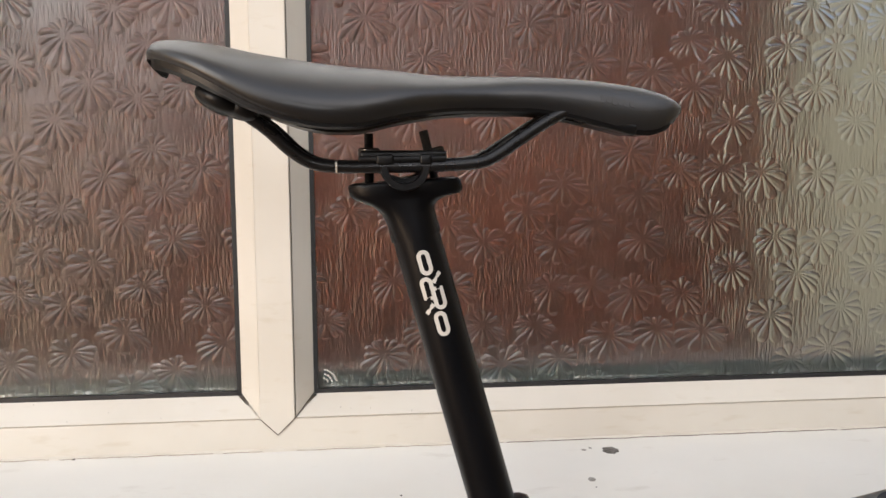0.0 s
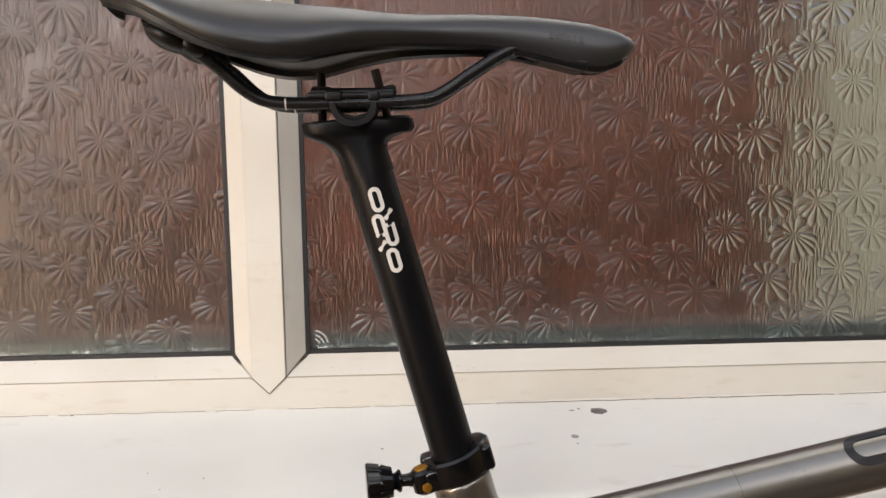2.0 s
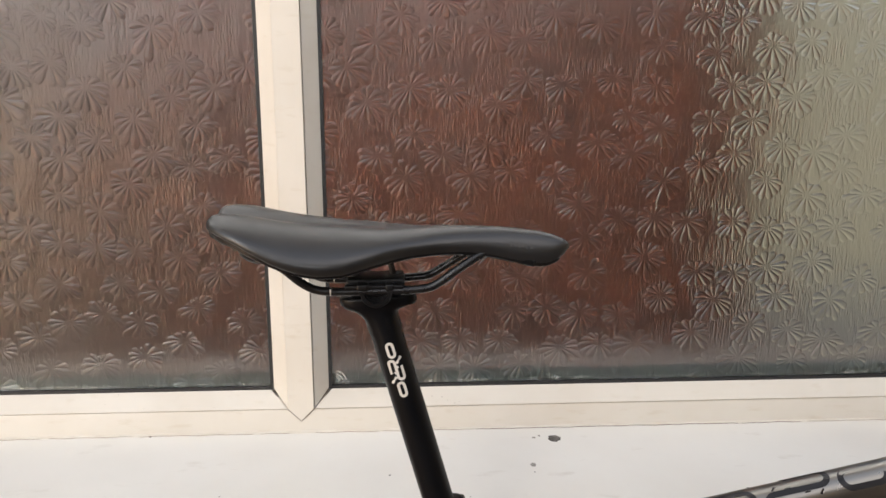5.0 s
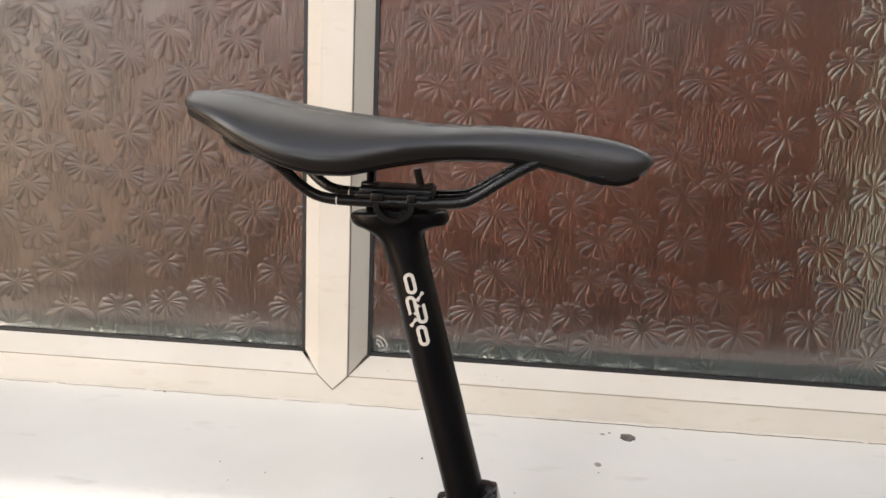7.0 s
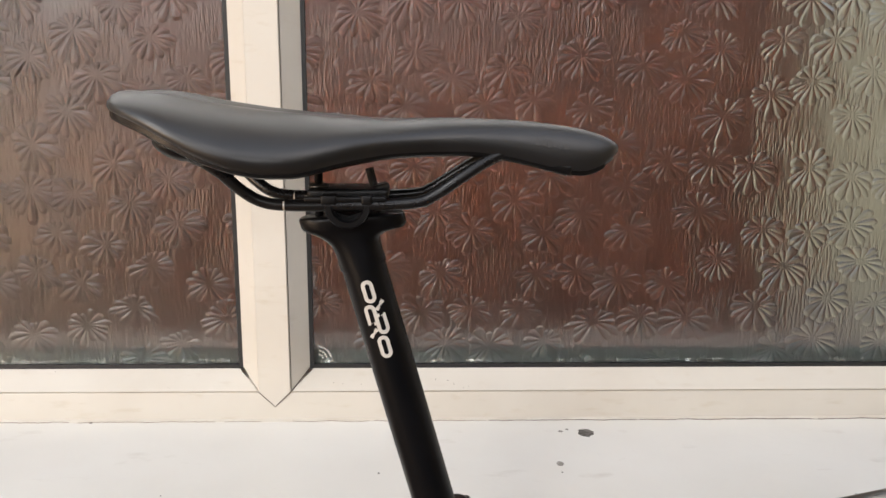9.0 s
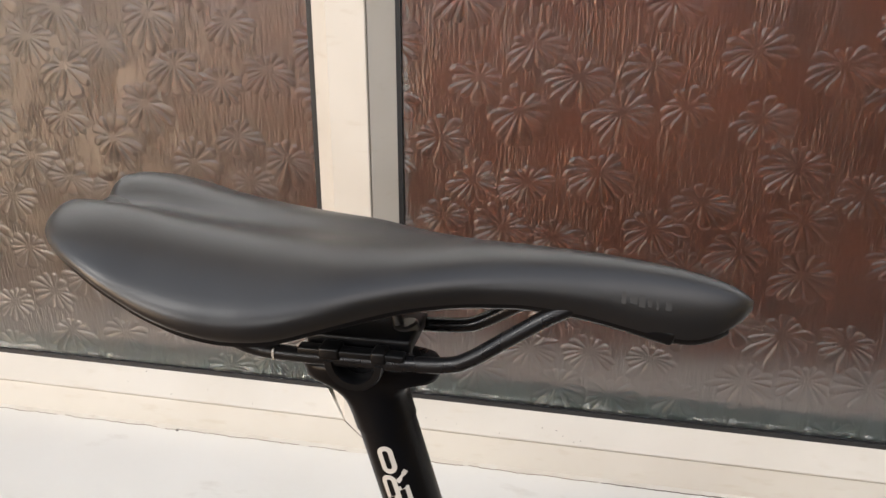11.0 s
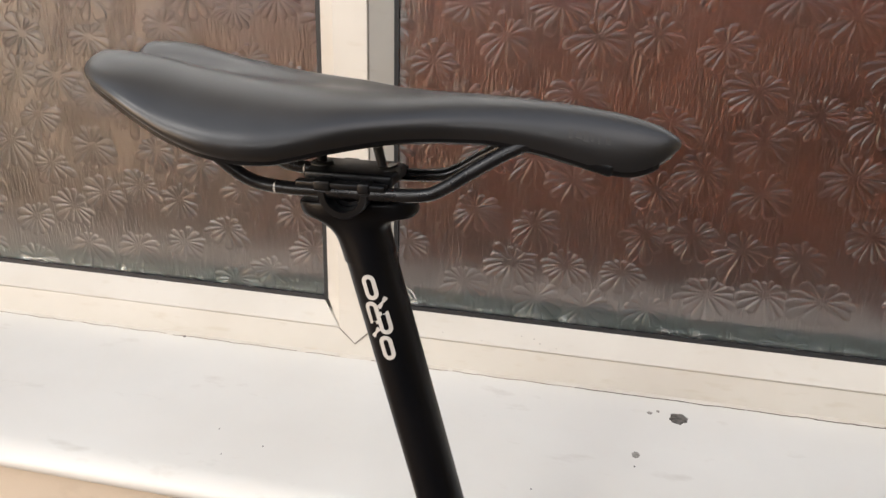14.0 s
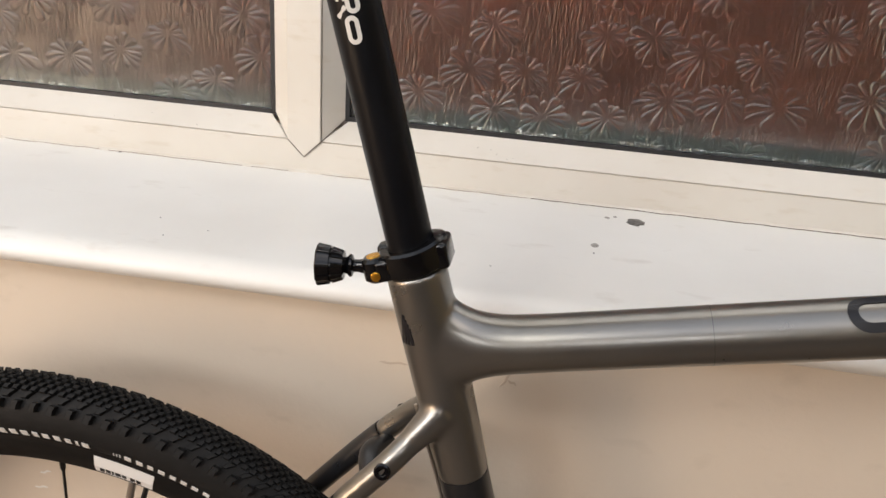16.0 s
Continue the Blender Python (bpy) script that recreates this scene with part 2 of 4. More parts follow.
def lathe(bm, profile, m, seg=32, ribs=0, rib_depth=0.0):
    """Turns (along, radius) pairs about the local z axis of m."""
    loops = []
    for z, r in profile:
        loop = []
        for k in range(seg):
            a = math.tau * k / seg
            rr = r - (rib_depth if ribs and (k * ribs // seg) % 2 and r > rib_depth * 2 else 0)
            loop.append(m @ Vector((rr * math.cos(a), rr * math.sin(a), z)))
        loops.append(loop)
    return rings(bm, loops)


def prism(bm, outline, z0, z1, m):
    """A flat shape of (x, y) points between two heights of m."""
    return rings(bm, [[m @ Vector((x, y, z)) for x, y in outline] for z in (z0, z1)])


def table(xs, ys):
    return lambda x: float(np.interp(x, xs, ys))


def soft_table(xs, ys):
    """A smooth curve through the pairs (monotone cubic)."""
    xs, ys = np.array(xs, float), np.array(ys, float)
    h, d = np.diff(xs), np.diff(ys) / np.diff(xs)
    m = np.zeros(len(xs))
    m[0], m[-1] = d[0], d[-1]
    for i in range(1, len(xs) - 1):
        m[i] = 0 if d[i - 1] * d[i] <= 0 else 2 * d[i - 1] * d[i] / (d[i - 1] + d[i])

    def value(x):
        i = int(np.clip(np.searchsorted(xs, x) - 1, 0, len(h) - 1))
        t = min(max((x - xs[i]) / h[i], 0), 1)
        return float((1 + 2 * t) * (1 - t) ** 2 * ys[i] + t * (1 - t) ** 2 * h[i] * m[i] + t * t * (3 - 2 * t) * ys[i + 1] + t * t * (t - 1) * h[i] * m[i + 1])
    return value


# ---- the room ----
FLOOR = -0.102
CEIL = 2.3
WEST, EAST, BACK, FRONT = -3.7, 2.3, -2.05, 0.562
SILL_Z, GLASS_Y, GLASS_Z = 0.657, 0.812, 0.7116
HEAD_Z = 1.75
WIN_L, WIN_R = -0.78, 1.02


def structure(name, bm, mat, label, smooth=False):
    ob = mesh_object(name, bm, mat, smooth)
    return tagged(ob, label, name.rstrip("_0123456789").replace("_", " "), kind="structure")


bm = bmesh.new()
box(bm, (WEST - 0.2, BACK - 0.2, FLOOR - 0.1), (EAST + 0.2, FRONT + 0.3, FLOOR))
structure("floor", bm, FLOOR_M, "plain brown carpeted floor of the room")
bm = bmesh.new()
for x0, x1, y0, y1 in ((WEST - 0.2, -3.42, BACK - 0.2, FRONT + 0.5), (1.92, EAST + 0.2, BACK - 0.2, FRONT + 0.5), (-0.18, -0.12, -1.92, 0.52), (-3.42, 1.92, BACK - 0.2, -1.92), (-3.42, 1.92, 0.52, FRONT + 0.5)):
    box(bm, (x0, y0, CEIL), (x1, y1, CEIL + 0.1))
structure("ceiling", bm, WHITE_M, "white painted ceiling with a roof light and an opening for an added fill panel")
# window wall: below, above and beside the opening
bm = bmesh.new()
box(bm, (WEST, FRONT, FLOOR), (EAST, 0.85, SILL_Z - 0.0262))
box(bm, (WEST, FRONT, HEAD_Z + 0.06), (EAST, 0.85, CEIL))
box(bm, (WEST, FRONT, SILL_Z - 0.0262), (WIN_L - 0.06, 0.85, HEAD_Z + 0.06))
box(bm, (WIN_R + 0.06, FRONT, SILL_Z - 0.0262), (EAST, 0.85, HEAD_Z + 0.06))
structure("wall_north", bm, WALL_M, "beige painted plaster wall under the window")
bm = bmesh.new()
box(bm, (WEST - 0.15, BACK - 0.15, FLOOR), (WEST, 0.85, CEIL))
structure("wall_west", bm, WALL_M, "beige painted plain side wall of the room")
bm = bmesh.new()
box(bm, (0.65, BACK - 0.15, 0.7), (EAST, BACK, CEIL))
structure("wall_south_east", bm, OCHRE_M, "ochre painted upper wall beside the back window")
bm = bmesh.new()
box(bm, (EAST, BACK - 0.15, FLOOR), (EAST + 0.15, 0.85, CEIL))
structure("wall_east", bm, OCHRE_M, "ochre painted plain side wall of the room")
bm = bmesh.new()
for x0, x1, z0, z1 in ((WEST, -3.6, FLOOR, CEIL), (-3.6, -1.85, 1.2, 1.32), (-3.6, -3.3, 1.32, CEIL), (-1.85, -0.95, FLOOR, 1.32), (-3.3, -0.95, 2.05, CEIL), (-0.95, -0.2, FLOOR, CEIL), (-0.2, 0.55, FLOOR, 1.37), (-0.2, 0.55, 1.8, CEIL), (0.55, 0.65, FLOOR, CEIL), (0.65, EAST, FLOOR, 0.7)):
    box(bm, (x0, BACK - 0.15, z0), (x1, BACK, z1))
structure("wall_south", bm, BACK_M, "red-brown plastered wall with a glazed door opening")

# sill: a board with a rounded nose
bm = bmesh.new()
prof = [(0.8, SILL_Z - 0.026), (0.8, SILL_Z), (0.59, SILL_Z)]
for k in range(17):
    a = math.radians(90 + 180 * k / 16)
    prof.append((0.558 + 0.022 * math.cos(a), SILL_Z - 0.013 + 0.013 * math.sin(a)))
loops = [[(x, y, z) for y, z in prof] for x in np.linspace(WIN_L - 0.055, WIN_R + 0.055, 40)]
rings(bm, loops)
sill = structure("window_sill", bm, SILL_M, "white painted window sill with worn chips and stains", True)

# ---- the window ----
window = tagged(empty("window_1"), "white plastic window with two daisy-patterned obscure glass panes", "window", kind="structure")
ML, MR, RIDGE_L, RIDGE_R, FACE_Y = -0.118, -0.035, -0.092, -0.057, 0.781
BEAD_Z, TIP_Z, TIP_X = 0.690, 0.673, -0.0745


def extrude_x(bm, prof, x0, x1, slant0=0.0, slant1=0.0):
    """A (y, z) profile run along x; the ends mitred by slants times the profile's depth behind the face."""
    rows = []
    for x, s in ((x0, slant0), (x1, slant1)):
        rows.append([(x + s * (y - FACE_Y), y, z) for y, z in prof])
    return rings(bm, rows)


def extrude_z(bm, prof, z0, z1):
    return rings(bm, [[(x, y, z) for x, y in prof] for z in (z0, z1)])


# outer frame of the window: bottom, head and jambs
bm = bmesh.new()
bottom = [(0.86, SILL_Z - 0.03), (0.86, GLASS_Z - 0.012), (0.8, GLASS_Z - 0.012), (FACE_Y + 0.001, BEAD_Z - 0.0008), (FACE_Y + 0.0005, BEAD_Z - 0.002), (FACE_Y, SILL_Z - 0.03)]
extrude_x(bm, bottom, WIN_L - 0.05, WIN_R + 0.05)
part("bottom_rail", bm, UPVC, window, smooth=False)
bm = bmesh.new()
box(bm, (WIN_L - 0.055, FACE_Y, HEAD_Z), (WIN_R + 0.055, 0.86, HEAD_Z + 0.06), 0.003)
part("head_rail", bm, UPVC, window)
for x0, x1 in ((WIN_L - 0.055, WIN_L), (WIN_R, WIN_R + 0.055)):
    bm = bmesh.new()
    box(bm, (x0, FACE_Y - 0.0015, SILL_Z + 0.001), (x1, 0.86, HEAD_Z), 0.003)
    part("jamb", bm, UPVC, window)
# mullion: flat face with a pointed foot over the bottom rail
bm = bmesh.new()
face = [(RIDGE_L, HEAD_Z), (RIDGE_L, BEAD_Z), (TIP_X, TIP_Z), (RIDGE_R, BEAD_Z), (RIDGE_R, HEAD_Z)]
rows = [[(x, y, z) for x, z in face] for y in (FACE_Y - 0.0012, FACE_Y - 0.0002, 0.80)]
rows[0] = [(x + (0.0008 if x < TIP_X - 0.001 else -0.0008 if x > TIP_X + 0.001 else 0), y, z + (0.0008 if z < HEAD_Z else 0)) for x, y, z in rows[0]]
rings(bm, rows)
part("mullion", bm, UPVC, window, smooth=False)


def upright_bead(x_ridge, x_glass):
    """A sloping glazing bead beside the mullion, mitred at its foot."""
    bm = bmesh.new()
    s = 1 if x_glass > x_ridge else -1
    a, b = (x_ridge + s * (0.0011 if s > 0 else 0.0004), FACE_Y + 0.0008), (x_glass - s * 0.003, GLASS_Y - 0.003)
    top = HEAD_Z
    loops = []
    for (x, y), z in ((a, BEAD_Z + 0.0012), (b, GLASS_Z - 0.0005)):
        loops.append([(x, y, z), (x, y, top), (x, y + 0.03, top), (x, y + 0.03, z)])
    return rings(bm, loops)


part("glazing_bead", upright_bead(RIDGE_L, ML), UPVC, window, smooth=False)
part("glazing_bead", upright_bead(RIDGE_R, MR), UPVC, window, smooth=False)


def lying_bead(x_far, x_ridge, x_glass):
    bm = bmesh.new()
    s = 1 if x_ridge > x_far else -1
    a, b = (FACE_Y + 0.0006, BEAD_Z + 0.0009), (GLASS_Y - 0.003, GLASS_Z - 0.003)
    loops = [[(x_far, a[0], a[1]), (x_ridge - s * 0.0012, a[0], a[1]), (x_ridge - s * 0.0012, a[0] + 0.02, a[1] - 0.02), (x_far, a[0] + 0.02, a[1] - 0.02)],
             [(x_far, b[0], b[1]), (x_glass - s * 0.0012, b[0], b[1]), (x_glass - s * 0.0012, b[0] + 0.02, b[1] - 0.02), (x_far, b[0] + 0.02, b[1] - 0.02)]]
    return rings(bm, loops)


part("glazing_bead", lying_bead(WIN_L, RIDGE_L, ML), UPVC, window, smooth=False)
part("glazing_bead", lying_bead(WIN_R, RIDGE_R, MR), UPVC, window, smooth=False)
for x0, z0, x1, z1 in ((RIDGE_L, BEAD_Z, TIP_X, TIP_Z), (TIP_X, TIP_Z, RIDGE_R, BEAD_Z), (RIDGE_R + 0.0006, BEAD_Z + 0.0005, MR - 0.003, GLASS_Z - 0.002)):
    bm = bmesh.new()
    y0, y1 = FACE_Y - 0.0009, (FACE_Y - 0.0009 if z1 < GLASS_Z - 0.003 and x0 < RIDGE_R else GLASS_Y - 0.0035)
    sweep(bm, [(x0, y0, z0), (x1, y1, z1)], 0.0004, 6)
    part("mitre_line", bm, CRACK_M, window, "fine dark joint line", False)
# thin shadow gaps between the beads and the frame
for a, b in (((WIN_L, BEAD_Z), (RIDGE_L, BEAD_Z)), ((RIDGE_R, BEAD_Z), (WIN_R, BEAD_Z)), ((RIDGE_R, BEAD_Z), (RIDGE_R, HEAD_Z))):
    bm = bmesh.new()
    sweep(bm, [(a[0], FACE_Y, a[1]), (b[0], FACE_Y, b[1])], 0.00025, 6)
    part("joint_line", bm, FINE_CRACK_M, window, "fine dark joint line", False)
# dust specks on the bead
speck_rng = random.Random(9)
for k in range(14):
    x, f = (speck_rng.uniform(-0.5, -0.15) if k % 3 == 0 else speck_rng.uniform(-0.03, 0.16)), speck_rng.uniform(0.1, 0.9)
    bm = bmesh.new()
    bmesh.ops.create_icosphere(bm, subdivisions=1, radius=speck_rng.uniform(0.0003, 0.0006), matrix=Matrix.Translation((x, FACE_Y + 0.0006 + f * (GLASS_Y - FACE_Y - 0.0036), BEAD_Z + 0.0009 + f * (GLASS_Z - BEAD_Z - 0.0039))))
    part("dust_speck", bm, CRACK_M, window, "tiny dark speck of dirt", False)
# black gaskets round the glass
for x0, x1, z0, z1 in ((WIN_L, ML, GLASS_Z - 0.004, GLASS_Z + 0.0008), (MR, WIN_R, GLASS_Z - 0.004, GLASS_Z + 0.0008), (ML - 0.0008, ML + 0.004, GLASS_Z - 0.004, HEAD_Z), (MR - 0.004, MR + 0.0008, GLASS_Z - 0.004, HEAD_Z)):
    bm = bmesh.new()
    box(bm, (x0, GLASS_Y - 0.0042, z0), (x1, GLASS_Y + 0.004, z1))
    part("gasket", bm, GASKET_M, window, "thin black rubber seal", False)
# spacer bars between the panes, with an added strip at the foot whose bright blotches paint glints
for x0, x1 in ((WIN_L, ML), (MR, WIN_R)):
    bm = bmesh.new()
    box(bm, (x0, GLASS_Y + 0.008, GLASS_Z + 0.0035), (x1, GLASS_Y + 0.022, GLASS_Z + 0.0125))
    spacer = part("spacer_bar", bm, SPACER_M, window, "teal grey spacer bar behind the glass", False)
    bm = bmesh.new()
    box(bm, (x0, GLASS_Y + 0.0055, GLASS_Z - 0.004), (x1, GLASS_Y + 0.02, GLASS_Z + 0.0033))
    part("glint_strip", bm, GLINT_M, spacer, "added bright blotchy strip painting glints under the glass", False)


# daisies pressed into the glass
def value_noise(u, v, seed):
    rng = np.random.RandomState(seed)
    grid = rng.rand(257, 257)
    iu, iv = np.floor(u).astype(int), np.floor(v).astype(int)
    fu, fv = u - iu, v - iv
    fu, fv = fu * fu * (3 - 2 * fu), fv * fv * (3 - 2 * fv)
    iu, iv = iu % 256, iv % 256
    return (grid[iu, iv] * (1 - fu) + grid[iu + 1, iv] * fu) * (1 - fv) + (grid[iu, iv + 1] * (1 - fu) + grid[iu + 1, iv + 1] * fu) * fv


def daisy_relief(x, z, seed):
    """Height in metres of the pattern over a grid of x and z, and how far the fine grain runs there."""
    rng = np.random.RandomState(seed)
    h = 0.00012 * (value_noise(x / 0.011, z / 0.02, seed + 2) - 0.5)
    grain = np.clip(0.25 + 1.5 * (value_noise(x / 0.022, z / 0.03, seed + 8) - 0.2), 0.15, 1.0)
    spots = np.zeros((0, 2))
    for _ in range(7000):
        c = np.array((rng.uniform(x.min() - 0.02, x.max() + 0.02), rng.uniform(z.min() - 0.02, z.max() + 0.02)))
        if not len(spots) or np.min(np.hypot(*(spots - c).T)) > 0.0445:
            spots = np.vstack([spots, c])
    for cx, cz in spots:
        size = rng.uniform(0.026, 0.0325)
        petals = rng.randint(12, 16)
        squash, tilt, droop = rng.uniform(0.72, 0.95), rng.uniform(-0.3, 0.3), rng.uniform(0.1, 0.36)
        length = rng.uniform(0.72, 1.1, petals)
        rise = rng.uniform(0.7, 1.15, petals)
        broad = rng.uniform(0.66, 0.92, petals)
        lop, bend = rng.uniform(0, math.tau), rng.uniform(4, 14)
        i0, i1 = np.searchsorted(x[:, 0], (cx - 0.042, cx + 0.042))
        j0, j1 = np.searchsorted(z[0, :], (cz - 0.044, cz + 0.036))
        if i1 - i0 < 2 or j1 - j0 < 2:
            continue
        sel = (slice(i0, i1), slice(j0, j1))
        px, pz = x[sel] - cx, z[sel] - cz
        qx, qz = px * math.cos(tilt) + pz * math.sin(tilt), (-px * math.sin(tilt) + pz * math.cos(tilt)) / squash
        r = np.hypot(qx, qz)
        th = np.arctan2(qz + bend * qx * qx, qx)
        place = (th + math.pi) / math.tau * petals + 0.22 * np.sin(2 * th + lop)
        k = np.floor(place).astype(int) % petals
        reach = size * (1 - droop * np.sin(th)) * length[k]
        across = (place - np.floor(place) - 0.5) * 2
        t = r / reach
        tip = np.clip((t - 0.62) / 0.38, 0, 1)
        wide = np.maximum(broad[k] * np.sqrt(np.clip(1 - tip ** 2.4, 0, 1)) * (0.62 + 0.38 * np.clip(t / 0.6, 0, 1)), 1e-3)
        edge = np.clip(np.abs(across) / wide, 0, 1)
        grow = np.clip((r - 0.0042) / 0.011, 0, 1)
        dome = (1 - edge ** 3.6) * (0.3 + 0.7 * grow) * np.clip((1 - t) / 0.13, 0, 1) ** 0.7
        rim = np.exp(-((edge - 0.84) / 0.15) ** 2) * (edge < 1) * np.clip((1 - t) / 0.1, 0, 1)
        petal = rise[k] * (0.00044 * dome + 0.0002 * rim) + 0.00008 * np.exp(-(across / 0.14) ** 2) * grow * (t < 0.75)
        hc, gc = h[sel], grain[sel]
        inside = (t < 1) & (r > 0.0042)
        hc = np.where(inside, petal, hc)
        core = r < 0.0050
        dots = 0.0002 * np.clip(np.cos(px * 3000) * np.cos(pz * 3000 + (np.floor(px * 954) % 2) * 1.5), -0.2, 1) + 0.00012
        hc = np.where(core, dots, hc)
        gc = np.where(inside & (edge < 1), 0.06, np.where(t < 1, 0.3, gc))
        h[sel], grain[sel] = hc, gc
    p = np.pad(h, 1, mode="edge")
    h = 0.6 * h + 0.1 * (p[2:, 1:-1] + p[:-2, 1:-1] + p[1:-1, 2:] + p[1:-1, :-2])
    return h, grain


def pane(name, x0, x1, fine0, fine1, seed):
    """A pane with its pattern on the room side, and plain margins out of sight."""
    zs0, zs1 = GLASS_Z - 0.002, 1.225
    xs = np.concatenate([[x0] if fine0 > x0 + 1e-6 else [], np.arange(fine0, fine1 + 1e-6, 0.00074), [x1] if fine1 < x1 - 1e-6 else []])
    zs = np.concatenate([np.arange(zs0, zs1, 0.00086), [HEAD_Z]])
    gx, gz = np.meshgrid(xs, zs, indexing="ij")
    h, grain = daisy_relief(gx, gz, seed)
    rows, cols = gx.shape
    front = np.stack([gx, GLASS_Y - RELIEF * h, gz], -1).reshape(-1, 3)
    back = np.array([(x, GLASS_Y + 0.004, z) for x, z in ((x0, zs0), (x1, zs0), (x1, HEAD_Z), (x0, HEAD_Z))])
    idx = np.arange(rows * cols).reshape(rows, cols)
    quads = np.stack([idx[:-1, :-1], idx[1:, :-1], idx[1:, 1:], idx[:-1, 1:]], -1).reshape(-1, 4)
    n = rows * cols
    quads = np.concatenate([quads, [[n + 3, n + 2, n + 1, n]]])
    me = bpy.data.meshes.new(name)
    me.vertices.add(n + 4)
    me.vertices.foreach_set("co", np.concatenate([front, back]).ravel())
    me.loops.add(quads.size)
    me.loops.foreach_set("vertex_index", quads.ravel())
    me.polygons.add(len(quads))
    me.polygons.foreach_set("loop_start", np.arange(0, quads.size, 4))
    me.update(calc_edges=True)
    mask = me.attributes.new("grain", "FLOAT", "POINT")
    mask.data.foreach_set("value", np.concatenate([grain.ravel(), np.zeros(4)]).astype(np.float32))
    me.materials.append(GLASS_M)
    me.shade_smooth()
    ob = new(name, me)
    ob.parent = window
    return tagged(ob, "clear obscure glass pressed with daisy flowers")


RELIEF = 2.7
pane("pane", WIN_L, ML, -0.64, ML, 11)
pane("pane", MR, WIN_R, MR, 0.8, 23)

# small white etched stamp in the corner of the right-hand pane: arcs of plain bars
for radius, bars in ((0.0155, 7), (0.0108, 4), (0.0065, 3)):
    for k in range(bars):
        a0, a1 = radians(12 + 70 * k / bars), radians(12 + 70 * (k + 0.72) / bars)
        bm = bmesh.new()
        loops = []
        for a in np.linspace(a0, a1, 5):
            loops.append([(MR + 0.0045 + r * math.cos(a), y, GLASS_Z + 0.0055 + r * math.sin(a)) for r, y in ((radius - 0.0009, GLASS_Y - 0.0013), (radius + 0.0009, GLASS_Y - 0.0013), (radius + 0.0009, GLASS_Y - 0.0009), (radius - 0.0009, GLASS_Y - 0.0009))])
        rings(bm, loops)
        part("etched_bar", bm, STAMP_M, window, "tiny white etched mark", False)

# caulk and the crack where the frame meets the sill
def caulk_front(x):
    return 0.0045 + 0.002 * noise.noise(Vector((x * 40, 0, 0))) + 0.0008 * noise.noise(Vector((x * 200, 5, 0)))


bm = bmesh.new()
loops = []
for x in np.linspace(WIN_L - 0.04, WIN_R + 0.04, 500):
    d = caulk_front(x)
    loops.append([(x, FACE_Y + 0.002, SILL_Z - 0.001), (x, FACE_Y + 0.002, SILL_Z + 0.0018), (x, FACE_Y - 0.0004, SILL_Z + 0.0014), (x, FACE_Y - 0.45 * d, SILL_Z + 0.0007), (x, FACE_Y - d - 0.001, SILL_Z + 0.0003), (x, FACE_Y - d - 0.001, SILL_Z - 0.001)])
rings(bm, loops)
tagged(mesh_object("caulk_strip", bm, CAULK_M), "uneven stained white caulk between frame and sill", "trim", kind="structure")
for x0, x1, bold in ((-0.52, -0.42, 0.5), (-0.41, -0.30, 0.6), (-0.29, -0.14, 0.6), (-0.13, -0.09, 0.5), (-0.055, 0.03, 0.5), (0.035, 0.16, 0.6), (0.163, 0.33, 0.9), (0.332, 0.53, 1.2), (0.535, 0.62, 0.9), (0.63, 0.75, 0.5)):
    bm = bmesh.new()
    loops = []
    for x in np.linspace(x0, x1, max(int((x1 - x0) / 0.0012), 8)):
        y = FACE_Y - caulk_front(x) - 0.0008 + 0.0009 * noise.noise(Vector((x * 160, 9, 0))) + 0.0004 * noise.noise(Vector((x * 500, 2, 0)))
        w = bold * (0.00016 + 0.0006 * max(0.0, noise.noise(Vector((x * 110, 3, 1)))) * min(1, (x - x0) * 60, (x1 - x) * 60))
        loops.append([(x, y - w, SILL_Z + 0.0002), (x, y + w, SILL_Z + 0.0002), (x, y + w, SILL_Z + 0.0009), (x, y - w, SILL_Z + 0.0009)])
    rings(bm, loops)
    tagged(mesh_object("caulk_crack", bm, CRACK_M if bold > 0.7 else FINE_CRACK_M, False), "thin dark crack along the caulk of the sill", "crack", "cracks along the sill", kind="structure")

# ---- outside ----
bm = bmesh.new()
box(bm, (-40, 0.86, FLOOR - 0.4), (40, 60, FLOOR - 0.15))
structure("ground", bm, GROUND_M, "grey concrete ground outside the window")
# added slab behind the panes, standing in for the sill mirrored in them
bm = bmesh.new()
box(bm, (WIN_L - 0.1, 0.86, 0.64), (WIN_R + 0.1, 0.985, 0.695), 0.004)
structure("reflection_ledge", bm, REFLECTION_LEDGE_M, "added grey ledge standing in for the sill's reflection in the glass")
bm = bmesh.new()
box(bm, (-6, 1.4965, FLOOR - 0.2), (0.86, 1.72, 2.5))
brick_wall = structure("brick_wall", bm, MORTAR_M, "dark red brick wall of the neighbouring building")
bm = bmesh.new()
box(bm, (0.4, 4.2, FLOOR - 0.2), (9, 4.4, 2.4))
structure("pale_wall", bm, PALE_M, "pale yellowish rendered garden wall outside")

# bricks of the outer wall, those in sight through the glass
rng = random.Random(5)
bm = bmesh.new()
box(bm, (-0.106, -0.01, -0.0315), (0.106, 0.01, 0.0315), 0.003)
bmesh.ops.recalc_face_normals(bm, faces=bm.faces)
brick_mesh = bpy.data.meshes.new("brick")
bm.to_mesh(brick_mesh)
bm.free()
brick_mesh.materials.append(BRICK_M)
